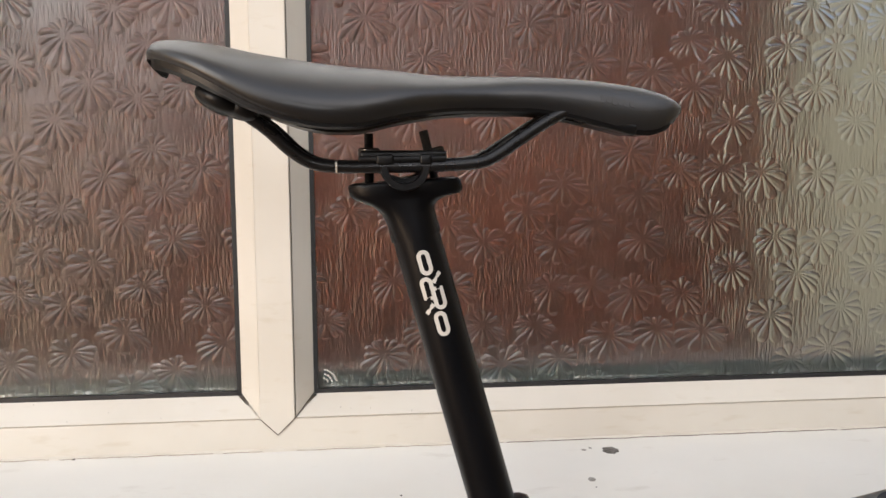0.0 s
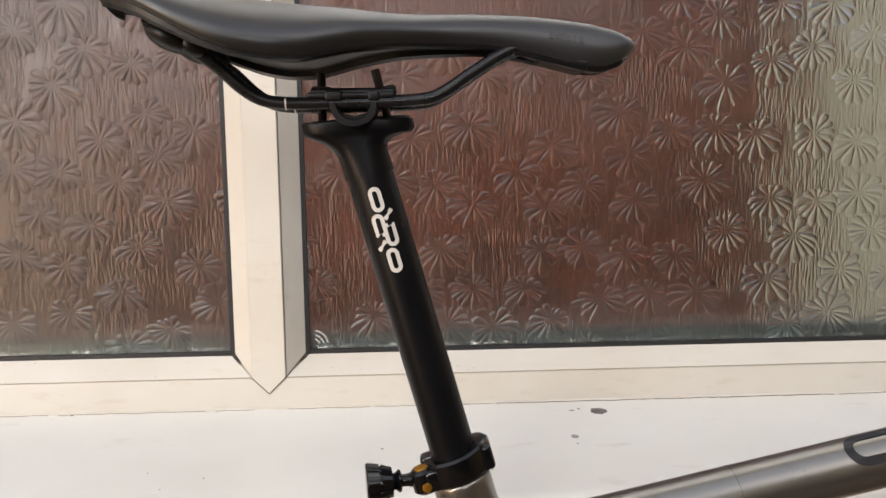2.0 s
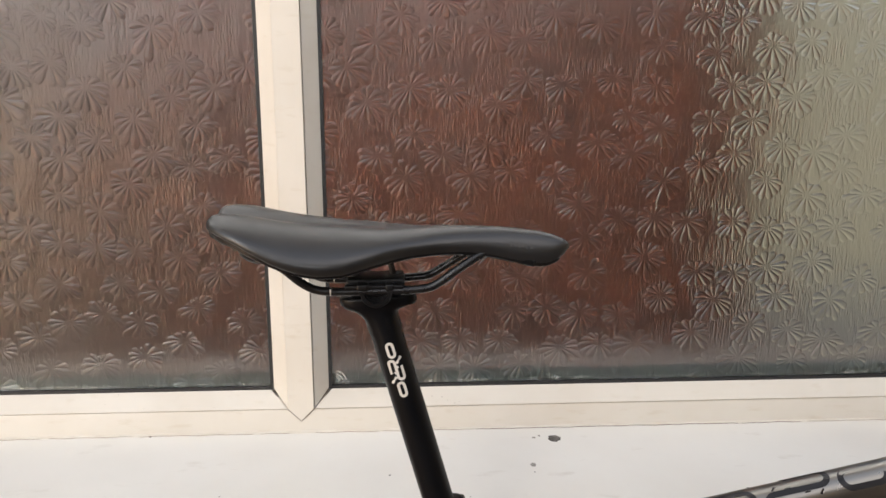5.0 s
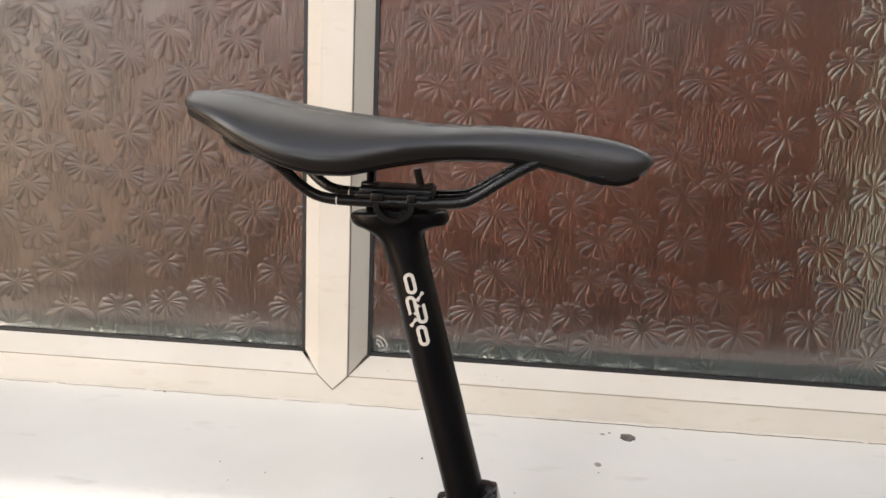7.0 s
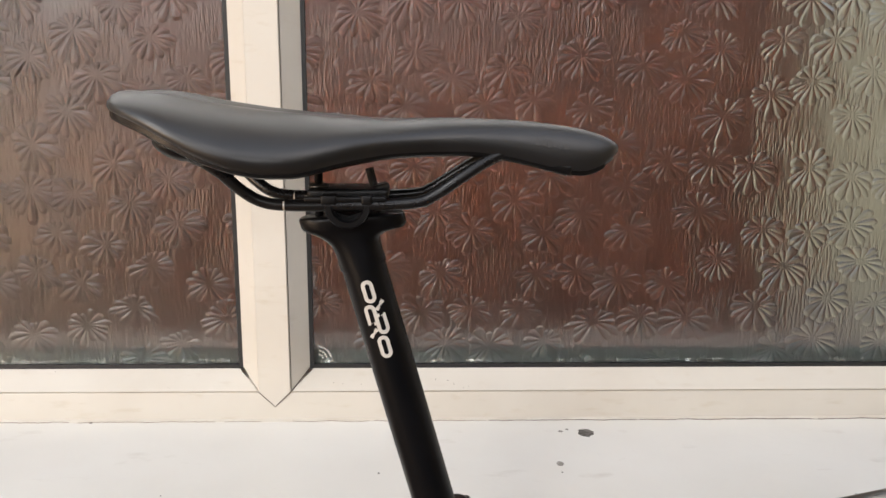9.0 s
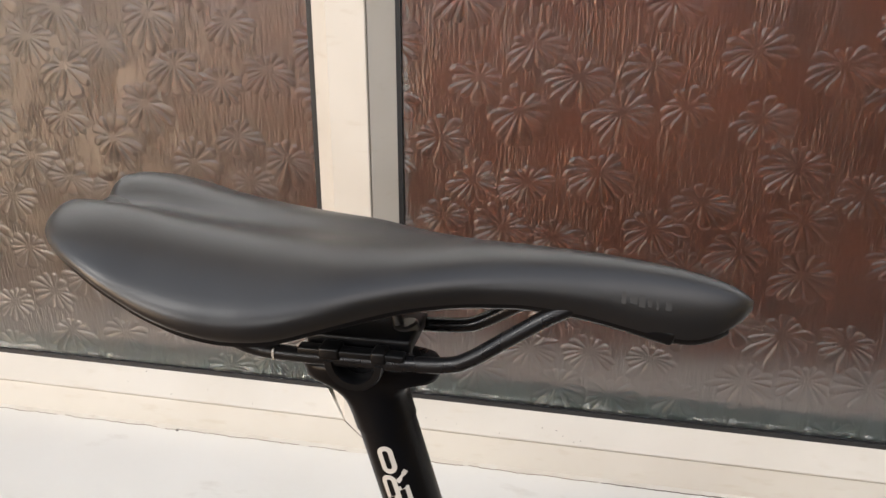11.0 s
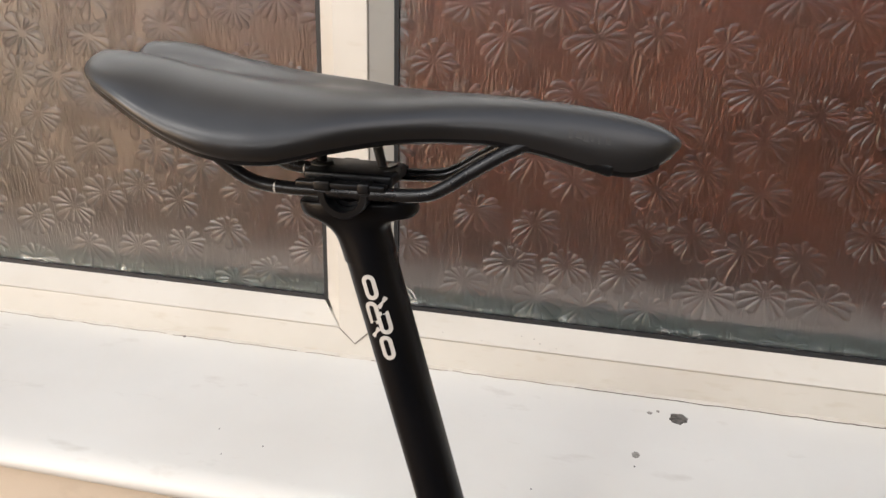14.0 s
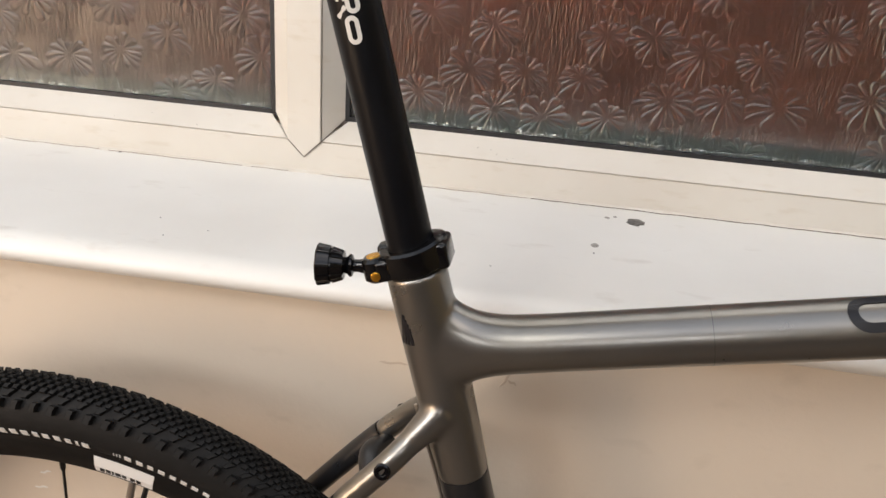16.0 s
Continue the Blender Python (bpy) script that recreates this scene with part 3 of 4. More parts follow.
for row in range(26):
    for col in range(9):
        x = -1.24 + 0.225 * col + (0.1125 if row % 2 else 0)
        if x + 0.107 > 0.86:
            continue
        b = new("brick", brick_mesh)
        b.location = (x, 1.503 + rng.uniform(-0.002, 0.002), 0.2 + 0.075 * row)
        b.parent = brick_wall

# ---- the bicycle ----
YB = 0.458
bike = tagged(empty("bicycle"), "grey bronze gravel bicycle with black saddle leaning by the window sill", "bicycle")


def axis(z):
    """The line of the seat tube and post."""
    return Vector((0.0975 + (0.731 - z) * 0.278, YB, z))


UPWARD = (axis(1.0) - axis(0.9)).normalized()
ACROSS = Vector((UPWARD.z, 0, -UPWARD.x))


def on_axis(z):
    """Pose with local z up the post, local x forwards, local y away from the room."""
    m = Matrix((ACROSS, (0, 1, 0), UPWARD)).transposed().to_4x4()
    return Matrix.Translation(axis(z)) @ m


# saddle
TOP = soft_table([-0.104, -0.1015, -0.094, -0.073, -0.038, -0.002, 0.034, 0.07, 0.106, 0.142, 0.179, 0.199, 0.209, 0.214], [1.0135, 1.020, 1.0245, 1.0235, 1.0175, 1.0125, 1.009, 1.006, 1.0052, 1.004, 1.0002, 0.9958, 0.9915, 0.9875])
EDGE = soft_table([-0.104, -0.099, -0.09, -0.0745, -0.063, -0.054, -0.045, -0.035, -0.02, -0.002, 0.011, 0.024, 0.037, 0.052, 0.069, 0.09, 0.112, 0.14, 0.162, 0.178, 0.189, 0.198, 0.207, 0.214], [1.0115, 1.0105, 1.0082, 1.0025, 0.9965, 0.9915, 0.9865, 0.982, 0.9773, 0.9747, 0.9747, 0.977, 0.980, 0.9825, 0.9845, 0.9852, 0.9852, 0.982, 0.977, 0.9735, 0.9725, 0.9745, 0.9795, 0.9850])
HALF = soft_table([-0.104, -0.103, -0.1, -0.095, -0.086, -0.075, -0.055, -0.025, 0.0, 0.02, 0.04, 0.055, 0.075, 0.1, 0.13, 0.16, 0.185, 0.2, 0.209, 0.214], [0.008, 0.0215, 0.0345, 0.046, 0.0565, 0.0630, 0.0685, 0.0705, 0.0680, 0.0625, 0.054, 0.0445, 0.0335, 0.0245, 0.020, 0.0175, 0.0150, 0.0115, 0.0070, 0.001])
DIP = soft_table([-0.104, -0.09, -0.05, 0.0, 0.04, 0.08, 0.11], [0.010, 0.012, 0.0095, 0.006, 0.0035, 0.001, 0.0])
STATIONS = [-0.104, -0.1036, -0.1025, -0.1, -0.097] + list(np.linspace(-0.094, 0.192, 56)) + [0.197, 0.202, 0.206, 0.2095, 0.212, 0.2136]


FALL = soft_table([-0.104, -0.06, 0.0, 0.06, 0.12], [1.15, 1.35, 1.25, 1.0, 0.9])


def saddle_section(x, grow=0.0, drop=0.0, under=False, n=18):
    """One loop across the saddle: over the top from edge to edge, then back underneath."""
    w, zt, ze = HALF(x) + grow, TOP(x), EDGE(x) - drop
    tail = max(0.0, min(1.0, (-0.06 - x) / 0.048))
    loop = []
    for k in range(-n, n + 1):
        a = k / n
        s = math.sin(abs(a) * math.pi / 2)
        y = math.copysign(w * s * (1 - 0.13 * max(0.0, (abs(a) - 0.62) / 0.38) ** 2), a)
        lobes = DIP(x) * math.exp(-(y / 0.0155) ** 2)
        z = zt - (zt - ze) * (1 - math.cos(abs(a) * math.pi / 2) ** FALL(x)) - lobes
        notch = tail * tail * 0.009 * math.exp(-(y / 0.013) ** 2)
        loop.append((x + notch, YB + y, z))
    thick = min(0.005, 0.3 * (zt - ze))
    hollow = min(0.012, max(0.0, (zt - ze) * 0.45)) * (1 if x < 0.12 else max(0.0, 1 - (x - 0.12) / 0.03))
    bulge = 0.002 * max(0.0, min(1.0, (x - 0.165) / 0.02)) if x < 0.21 else 0.0
    for k in range(n - 1, -n, -1):
        a = k / n
        y = w * 0.84 * a
        z = ze - 0.0012 * (1 - a * a) ** 0.5 - bulge * (1 - a * a) + hollow * (1 - a * a) ** 0.8 * (0.4 + 0.6 * (1 - a * a))
        notch = tail * tail * 0.009 * math.exp(-(y / 0.013) ** 2)
        loop.append((x + notch, YB + y, z))
    return loop


bm = bmesh.new()
rings(bm, [saddle_section(x) for x in STATIONS])
saddle = part("saddle", bm, COVER_M, bike, "matte black road saddle with a shallow centre channel")


# base lip under the cover's edge
def lip(side):
    bm = bmesh.new()
    loops = []
    for x in np.linspace(-0.096, 0.204, 90):
        w, ze = HALF(x) * 0.885, EDGE(x)
        t = 0.0032 if x > -0.035 else 0.0032 + 0.0022 * min(1, (-0.035 - x) / 0.03)
        loops.append([(x, YB + side * (w * 0.985), ze + 0.0016), (x, YB + side * (w * 0.99 - 0.0006), ze - t * 0.6), (x, YB + side * (w * 0.93 - 0.001), ze - t), (x, YB + side * (w * 0.8 - 0.001), ze - t * 0.5), (x, YB + side * w * 0.8, ze + 0.0025)])
    return rings(bm, loops)


for side in (-1, 1):
    part("base_edge", lip(side), BASE_M, saddle, "glossy black nylon edge of the saddle base")

# rails, with their sockets
for side in (-1, 1):
    y = YB + side * 0.0215
    pts = [(-0.066, YB + side * 0.034, 0.990), (-0.052, YB + side * 0.031, 0.983), (-0.038, YB + side * 0.027, 0.9735), (-0.024, YB + side * 0.0235, 0.9605), (-0.012, y, 0.9535), (0.004, y, 0.9515), (0.03, y, 0.9515), (0.06, y, 0.952), (0.083, y, 0.9535), (0.094, YB + side * 0.021, 0.9575), (0.110, YB + side * 0.019, 0.968), (0.127, YB + side * 0.0155, 0.9785), (0.141, YB + side * 0.0125, 0.9845), (0.16, YB + side * 0.0095, 0.988)]
    bm = bmesh.new()
    sweep(bm, smooth_line(pts, 6), 0.0038, 16)
    part("rail", bm, RAIL_M, saddle, "black metal saddle rail")
    for px, py, pz, rx, ry, rz, tilt in ((-0.062, 0.029, 0.9885, 0.0145, 0.014, 0.0075, 25), (-0.05, 0.031, 0.984, 0.010, 0.008, 0.006, 30)):
        bm = bmesh.new()
        m = pose(px, YB + side * py, pz, 0, tilt, 0) @ Matrix.Diagonal((rx, ry, rz, 1))
        bmesh.ops.create_uvsphere(bm, u_segments=24, v_segments=14, radius=1, matrix=m)
        part("rail_socket", bm, BASE_M, saddle)
    bm = bmesh.new()
    sweep(bm, [(0.0005, y, 0.9515), (0.0015, y, 0.9515)], 0.0039, 16)
    part("rail_mark", bm, LOGO_M, saddle, "thin pale scale mark")
bm = bmesh.new()
box(bm, (0.153, YB - 0.0145, 0.9725), (0.182, YB + 0.0145, 0.9795), 0.002, pose(0, 0, 0))
bmesh.ops.rotate(bm, cent=(0.167, YB, 0.976), matrix=Matrix.Rotation(radians(14), 3, "Y"), verts=bm.verts)
part("nose_clip", bm, BASE_M, saddle)
# faint bars where the maker's word is printed on the nose
for k, (w, h) in enumerate(((0.003, 0.0052), (0.0045, 0.0036), (0.004, 0.0052), (0.0025, 0.0036), (0.0015, 0.0048), (0.004, 0.0036))):
    x = 0.158 + k * 0.0037
    bm = bmesh.new()
    a = radians(42)
    cy, cz = YB - HALF(x) * math.sin(radians(58)) ** 0.92, 0
    lo = saddle_section(x)
    i = 6
    p0, p1 = Vector(lo[i]), Vector(lo[i + 1])
    ax = (Vector(saddle_section(x + 0.004)[i]) - Vector(saddle_section(x)[i])).normalized()
    ay = (p1 - p0).normalized()
    az = ax.cross(ay)
    if az.y > 0:
        az = -az
    m = Matrix((ax, ay, az)).transposed().to_4x4()
    m.translation = p0
    box(bm, (0, -h / 2, -0.0003), (w * 0.65, h / 2, 0.00012), 0, m)
    part("faint_print", bm, GHOST_M, saddle, "faint grey printed mark", False)

# seatpost: tube, forked head, cradle, yokes and bolts
bm = bmesh.new()
lathe(bm, [(0, 0.0147), (0.19, 0.0147), (0.197, 0.0145)], on_axis(0.722), 40)
post = part("seatpost", bm, POST_M, bike, "satin black round seatpost with pale decal")
bm = bmesh.new()
loops = []
TURN_40 = [math.tau * k / 40 for k in range(40)]


def head_loop(z, left, right, deep, square, lean):
    """One level of the forked head: longer or shorter to each end, tipped up forwards."""
    c, out = axis(z), []
    for a in TURN_40:
        ca, sa = math.cos(a), math.sin(a)
        dx = (right if ca > 0 else left) * math.copysign(abs(ca) ** (1 - 0.25 * square), ca)
        out.append(c + Vector((dx, deep * math.copysign(abs(sa) ** (1 - 0.35 * square), sa), lean * dx)))
    return out


for t in np.linspace(0, 1, 18):
    z = 0.9085 + 0.0245 * t
    loops.append(head_loop(z, 0.0151 + 0.0150 * t ** 5, 0.0151 + 0.0185 * t ** 8, 0.0147 - 0.001 * t, t, 0.25 + (0.07 - 0.25) * t))
for dz, sc in ((0.0015, 1.05), (0.003, 1.075), (0.0075, 1.075), (0.009, 1.05), (0.0098, 0.97)):
    loops.append(head_loop(0.933 + dz, 0.0301 * sc, 0.0336 * sc, 0.0137 * (0.5 + 0.5 * sc), 1, 0.07))
rings(bm, loops)
part("post_head", bm, POST_M, post)
HX = axis(0.94).x - 0.001
# half-round cradle ears carrying the rails
for side in (-1, 1):
    bm = bmesh.new()
    n, r0, r1 = 24, 0.0098, 0.0142
    outer = [(HX + 0.002 + r1 * math.cos(a), 0.9515 + r1 * math.sin(a)) for a in (math.pi + math.pi * k / n for k in range(n + 1))]
    inner = [(HX + 0.002 + r0 * math.cos(a), 0.9515 + r0 * math.sin(a)) for a in (math.tau - math.pi * k / n for k in range(n + 1))]
    outline = outer + inner
    y0, y1 = YB + side * 0.0155, YB + side * 0.0262
    mid = [(HX + 0.002 + 0.012 * math.cos(a), 0.9515 + 0.012 * math.sin(a)) for a in (math.pi + math.pi * k / n for k in range(n + 1))]
    slim = [(x + (u - x) * 0.25, z + (v - z) * 0.25) for (x, z), (u, v) in zip(outline, mid + mid[::-1])]
    e = side * 0.0011
    rings(bm, [[(x, y, z) for x, z in line] for y, line in ((y0, slim), (y0 + e, outline), (y1 - e, outline), (y1, slim))])
    part("cradle", bm, BASE_M, post)
bm = bmesh.new()
loops = [[(HX + 0.002 + 0.0125 * math.cos(a), y, 0.9505 + 0.0125 * math.sin(a)) for a in (math.pi * 1.08 + math.pi * 0.84 * k / 20 for k in range(21))] + [(HX + 0.002, y, 0.944)] for y in (YB - 0.0155, YB + 0.0155)]
rings(bm, loops)
part("cradle_core", bm, BASE_M, post)
# upper yoke bar with a clip over each rail
bm = bmesh.new()
box(bm, (HX - 0.024, YB - 0.016, 0.9535), (HX + 0.027, YB + 0.016, 0.9608), 0.0018)
part("yoke", bm, BASE_M, post)
for side in (-1, 1):
    for x0, x1 in ((HX - 0.0145, HX - 0.0045), (HX + 0.0105, HX + 0.0175)):
        bm = bmesh.new()
        box(bm, (x0, YB + side * 0.0215 - 0.005, 0.9525), (x1, YB + side * 0.0215 + 0.005, 0.9585), 0.0012)
        part("rail_clip", bm, BASE_M, post)
    bm = bmesh.new()
    box(bm, (HX - 0.025, YB + side * 0.0215 - 0.0042, 0.954), (HX + 0.026, YB + side * 0.0215 + 0.0025, 0.9575), 0.001)
    part("rail_clip", bm, BASE_M, post)
# the two clamp bolts, with threads
for x, lean, z0, z1 in ((HX - 0.0185, 0, 0.936, 0.9705), (HX + 0.0215, -14, 0.944, 0.9735)):
    bm = bmesh.new()
    prof = []
    z = 0.0
    while z < z1 - z0:
        prof += [(z, 0.0026), (z + 0.0004, 0.0029), (z + 0.0008, 0.0026)]
        z += 0.0009
    lathe(bm, prof, pose(x, YB, z0, 0, lean, 0), 18)
    part("clamp_bolt", bm, STEEL_M if lean else BASE_M, post, "dark threaded clamp bolt")
    bm = bmesh.new()
    lathe(bm, [(0, 0.0055), (0.001, 0.0066), (0.005, 0.0066), (0.006, 0.0055)], pose(x, YB, 0.9565, 0, lean, 0), 26)
    part("barrel_nut", bm, STEEL_M, post)


for x in (HX - 0.0265, HX + 0.0285):
    bm = bmesh.new()
    lathe(bm, [(0, 0.0042), (0.0014, 0.0042), (0.002, 0.0035)], pose(x + 0.002, YB, 0.9345), 22)
    part("bolt_head", bm, SILVER_M, post, "silver bolt head under the clamp")


# linked-ring decal on the room side of a tube, drawn as plain strokes
def stroke(bm, pts, width, wrap, closed=False, thick=0.0002):
    """A band along (along, across) points, laid on a surface by wrap(along, across, lift)."""
    pts = [Vector(p) for p in pts]
    n = len(pts)
    rows = []
    for i, p in enumerate(pts):
        a, b = (pts[(i - 1) % n], pts[(i + 1) % n]) if closed else (pts[max(i - 1, 0)], pts[min(i + 1, n - 1)])
        d = (b - a).normalized()
        q = Vector((-d.y, d.x)) * width / 2
        rows.append([wrap(*(p + q), thick), wrap(*(p - q), thick), wrap(*(p - q), -thick), wrap(*(p + q), -thick)])
    if closed:
        rows.append(rows[0])
    rings(bm, rows, True, not closed)
    return bm


def pill(cx, cy, length, wide, n=14):
    """A rounded loop; length along the first axis."""
    r = wide / 2
    h = length / 2 - r
    out = [(cx + h + r * math.cos(a), cy + r * math.sin(a)) for a in (-math.pi / 2 + math.pi * k / n for k in range(n + 1))]
    out += [(cx - h - r * math.cos(a), cy - r * math.sin(a)) for a in (-math.pi / 2 + math.pi * k / n for k in range(n + 1))]
    return out


def linked_rings(parent, mat, wrap, unit, label, width=None, thick=0.0002):
    """Two pill rings at the ends and two hooked bars between them."""
    w = width or unit * 0.046
    u = unit
    shapes = [([(x * u, y * u) for x, y in pill(c, 0.0, 0.24, 0.1)], True) for c in (0.145, 0.855)]
    half = [(0.545, 0.018), (0.545, 0.1), (0.38, 0.1)] + [(0.375 - 0.05 * math.sin(a), 0.05 + 0.05 * math.cos(a)) for a in (math.pi * k / 12 for k in range(13))] + [(0.5, 0.0)]
    for s in (1, -1):
        shapes.append(([((x if s > 0 else 1 - x) * u, s * y * u) for x, y in half], False))
        shapes.append(([((0.385 if s > 0 else 0.615) * u, -s * 0.03 * u), ((0.29 if s > 0 else 0.71) * u, -s * 0.135 * u)], False))
    for pts, closed in shapes:
        bm = bmesh.new()
        stroke(bm, pts, w, wrap, closed, thick)
        part("decal_stroke", bm, mat, parent, label, False)


def on_tube(origin, along, radius, turn=0.0):
    """Wrap for a round tube; across = 0 faces the room, positive towards the upper right."""
    along = Vector(along).normalized()
    front = Vector((0, -1, 0))
    side = along.cross(front).normalized()

    def wrap(s, c, lift):
        a = c / radius + turn
        return Vector(origin) + along * s + (radius + lift) * (math.cos(a) * front + math.sin(a) * side)
    return wrap


linked_rings(post, LOGO_M, on_tube(axis(0.9015), -UPWARD, 0.0147, 0.0), 0.0545, "pale grey decal of linked rounded rings")

# seat clamp ring with pivot block, gold barrels and knob
bm = bmesh.new()
loops = []
for k in range(49):
    a = math.tau * k / 48
    fwd = max(0, math.cos(a))
    lift = 0.0016 * math.cos(a) + 0.001 * fwd ** 4
    outer = 0.0212 + 0.0022 * fwd ** 6
    h0, h1 = -0.0085 + lift, 0.0085 + lift + 0.001 * fwd ** 4
    m = on_axis(0.7215)
    ring = [(0.0150, h0), (outer - 0.0015, h0), (outer, h0 + 0.0015), (outer + 0.0006, (h0 + h1) / 2), (outer, h1 - 0.0015), (outer - 0.0015, h1), (0.0150, h1)]
    loops.append([m @ Vector((r * math.cos(a), r * math.sin(a), z)) for r, z in ring])
rings(bm, loops, True, False)
clamp = part("seat_clamp", bm, CLAMP_M, bike, "glossy black clamp ring with gold barrels and knurled knob")
m0 = on_axis(0.7215)
bm = bmesh.new()
box(bm, (0.0125, -0.0125, -0.0078), (0.0243, 0.0125, 0.0092), 0.003, m0)
part("front_lug", bm, CLAMP_M, clamp)
bm = bmesh.new()
lathe(bm, [(-0.0105, 0.0062), (-0.0085, 0.0085), (0.0035, 0.0085), (0.0055, 0.0062)], m0 @ pose(-0.0225, -0.0085, 0.0005), 28)
box(bm, (-0.022, -0.017, -0.0095), (-0.008, 0.002, 0.0045), 0.0025, m0)
part("pivot_block", bm, CLAMP_M, clamp)
bm = bmesh.new()
box(bm, (-0.023, 0.0005, -0.004), (-0.006, 0.012, 0.0085), 0.003, m0)
part("pivot_block", bm, CLAMP_M, clamp)
bm = bmesh.new()
lathe(bm, [(0, 0.0048), (0.0009, 0.0048), (0.0013, 0.0043)], m0 @ pose(-0.0225, -0.0085, 0.0052), 28)
part("gold_barrel", bm, GOLD_M, clamp, "gold barrel end")
bm = bmesh.new()
lathe(bm, [(0, 0.003), (0.001, 0.003), (0.0012, 0.0025)], m0 @ pose(-0.0215, -0.0167, -0.0045, 90, 0, 0), 24)
part("gold_barrel", bm, GOLD_M, clamp, "gold barrel end")
mk = m0 @ pose(-0.0300, -0.0075, -0.0002, 0, -77, 6) @ Matrix.Diagonal((1.1, 1.1, 1.0, 1))
bm = bmesh.new()
lathe(bm, [(-0.004, 0.0042), (0.001, 0.0042), (0.0035, 0.0036), (0.0065, 0.0036), (0.0075, 0.0062), (0.009, 0.0066), (0.0105, 0.0052), (0.0125, 0.0045), (0.014, 0.0045)], mk, 32)
part("stem", bm, CLAMP_M, clamp)
bm = bmesh.new()
lathe(bm, [(0.0125, 0.0065), (0.013, 0.0085), (0.0195, 0.0105), (0.0198, 0.0098), (0.0208, 0.0098), (0.0211, 0.011), (0.0285, 0.0122), (0.0295, 0.0115), (0.0298, 0.0075)], mk, 72, 18, 0.0006)
part("knob", bm, CLAMP_M, clamp, "ribbed glossy black knob")

# frame
TT0, TTD = Vector((0.17, YB, 0.6685)), Vector((1, 0, 0.2115)).normalized()


def tt(x):
    return TT0 + TTD * ((x - 0.17) / TTD.x)


bm = bmesh.new()
sweep(bm, [axis(z) for z in (0.7135, 0.7125, 0.70, 0.66, 0.62, 0.585, 0.563)], [0.0186, 0.0196, 0.0197, 0.0196, 0.0192, 0.0184, 0.0177], 36)
stay_lines = {}
AXLE = Vector((-0.170, YB, FLOOR + 0.345))
for side in (-1, 1):
    a, b = Vector((0.128, YB + side * 0.010, 0.6185)), Vector((0.1105, YB + side * 0.0195, 0.5985))
    c, d = Vector((0.094, YB + side * 0.028, 0.5795)), Vector((0.055, YB + side * 0.035, 0.5335))
    e = AXLE + Vector((0, side * 0.066, 0))
    line = smooth_line([a, b, c, d, d.lerp(e, 0.5), e], 6)
    cut = 17 if side < 0 else 15
    stay_lines[side] = (line, cut, c, e)
    sweep(bm, line[:cut + 1], [0.0128 - 0.004 * min(1, i / 7) for i in range(cut + 1)], 24)
xs = [0.112, 0.124, 0.13, 0.135, 0.14, 0.146, 0.153, 0.162, 0.175, 0.2, 0.3, 0.45, 0.64]
over = [0.055, 0.049, 0.0405, 0.034, 0.0292, 0.0252, 0.0224, 0.0203, 0.0191, 0.0187, 0.0187, 0.019, 0.021]
below = [0.036, 0.034, 0.0305, 0.0268, 0.0242, 0.0221, 0.0206, 0.0196, 0.019, 0.0187, 0.0187, 0.019, 0.021]
side, up = Vector((0, 1, 0)), Vector((-TTD.z, 0, TTD.x))
rings(bm, [[tt(x) + 0.0187 * math.cos(a) * side + (ru if math.sin(a) > 0 else rl) * math.sin(a) * up for a in (math.tau * k / 40 for k in range(40))] for x, ru, rl in zip(xs, over, below)])
frame_part = part("frame", bm, FRAME_M, bike, "grey bronze metallic painted frame with black lower tubes")
melt = frame_part.modifiers.new("melt", "REMESH")
melt.mode, melt.voxel_size, melt.use_smooth_shade = "VOXEL", 0.0014, True
ease = frame_part.modifiers.new("ease", "SMOOTH")
ease.factor, ease.iterations = 0.5, 30
bm = bmesh.new()
sweep(bm, [axis(0.5645), axis(0.4), axis(0.17)], [0.0174, 0.0172, 0.019], 36)
part("lower_seat_tube", bm, BLACKFRAME_M, frame_part, "satin black lower seat tube")
BB = axis(0.172)
bm = bmesh.new()
sweep(bm, [BB + Vector((0, -0.036, 0)), BB + Vector((0, 0.036, 0))], 0.023, 32)
part("bottom_bracket", bm, BLACKFRAME_M, frame_part)
HT_TOP, HT_LOW = Vector((0.640, YB, 0.800)), Vector((0.683, YB, 0.655))
bm = bmesh.new()
sweep(bm, [HT_TOP, HT_LOW], [0.021, 0.026], 32)
part("head_tube", bm, FRAME_M, frame_part)
bm = bmesh.new()
sweep(bm, [BB, BB.lerp(HT_LOW, 0.5), HT_LOW.lerp(HT_TOP, 0.25)], [0.024, 0.023, 0.025], 32)
part("down_tube", bm, BLACKFRAME_M, frame_part, "satin black down tube")
for side in (-1, 1):
    line, cut, c, e = stay_lines[side]
    bm = bmesh.new()
    sweep(bm, line[cut:], 0.0083, 24)
    part("seat_stay", bm, BLACKFRAME_M, frame_part, "satin black lower seat stay")
    bm = bmesh.new()
    sweep(bm, [BB + Vector((-0.01, side * 0.025, 0)), BB + Vector((-0.09, side * 0.036, 0.012)), e], [0.014, 0.011, 0.009], 20)
    part("chain_stay", bm, BLACKFRAME_M, frame_part, "satin black chain stay")
    # threaded boss on the stay
    out = Vector((0, side, 0.25)).normalized()
    bm = bmesh.new()
    m = Matrix.Translation(c + out * 0.0065) @ out.to_track_quat("Z", "Y").to_matrix().to_4x4()
    lathe(bm, [(-0.002, 0.0056), (0.0028, 0.0056), (0.0036, 0.0048), (0.0036, 0.0030), (0.0018, 0.0026), (0.0018, 0.0004)], m, 28)
    part("boss_bolt", bm, CLAMP_M, frame_part, "black threaded boss bolt")
bm = bmesh.new()
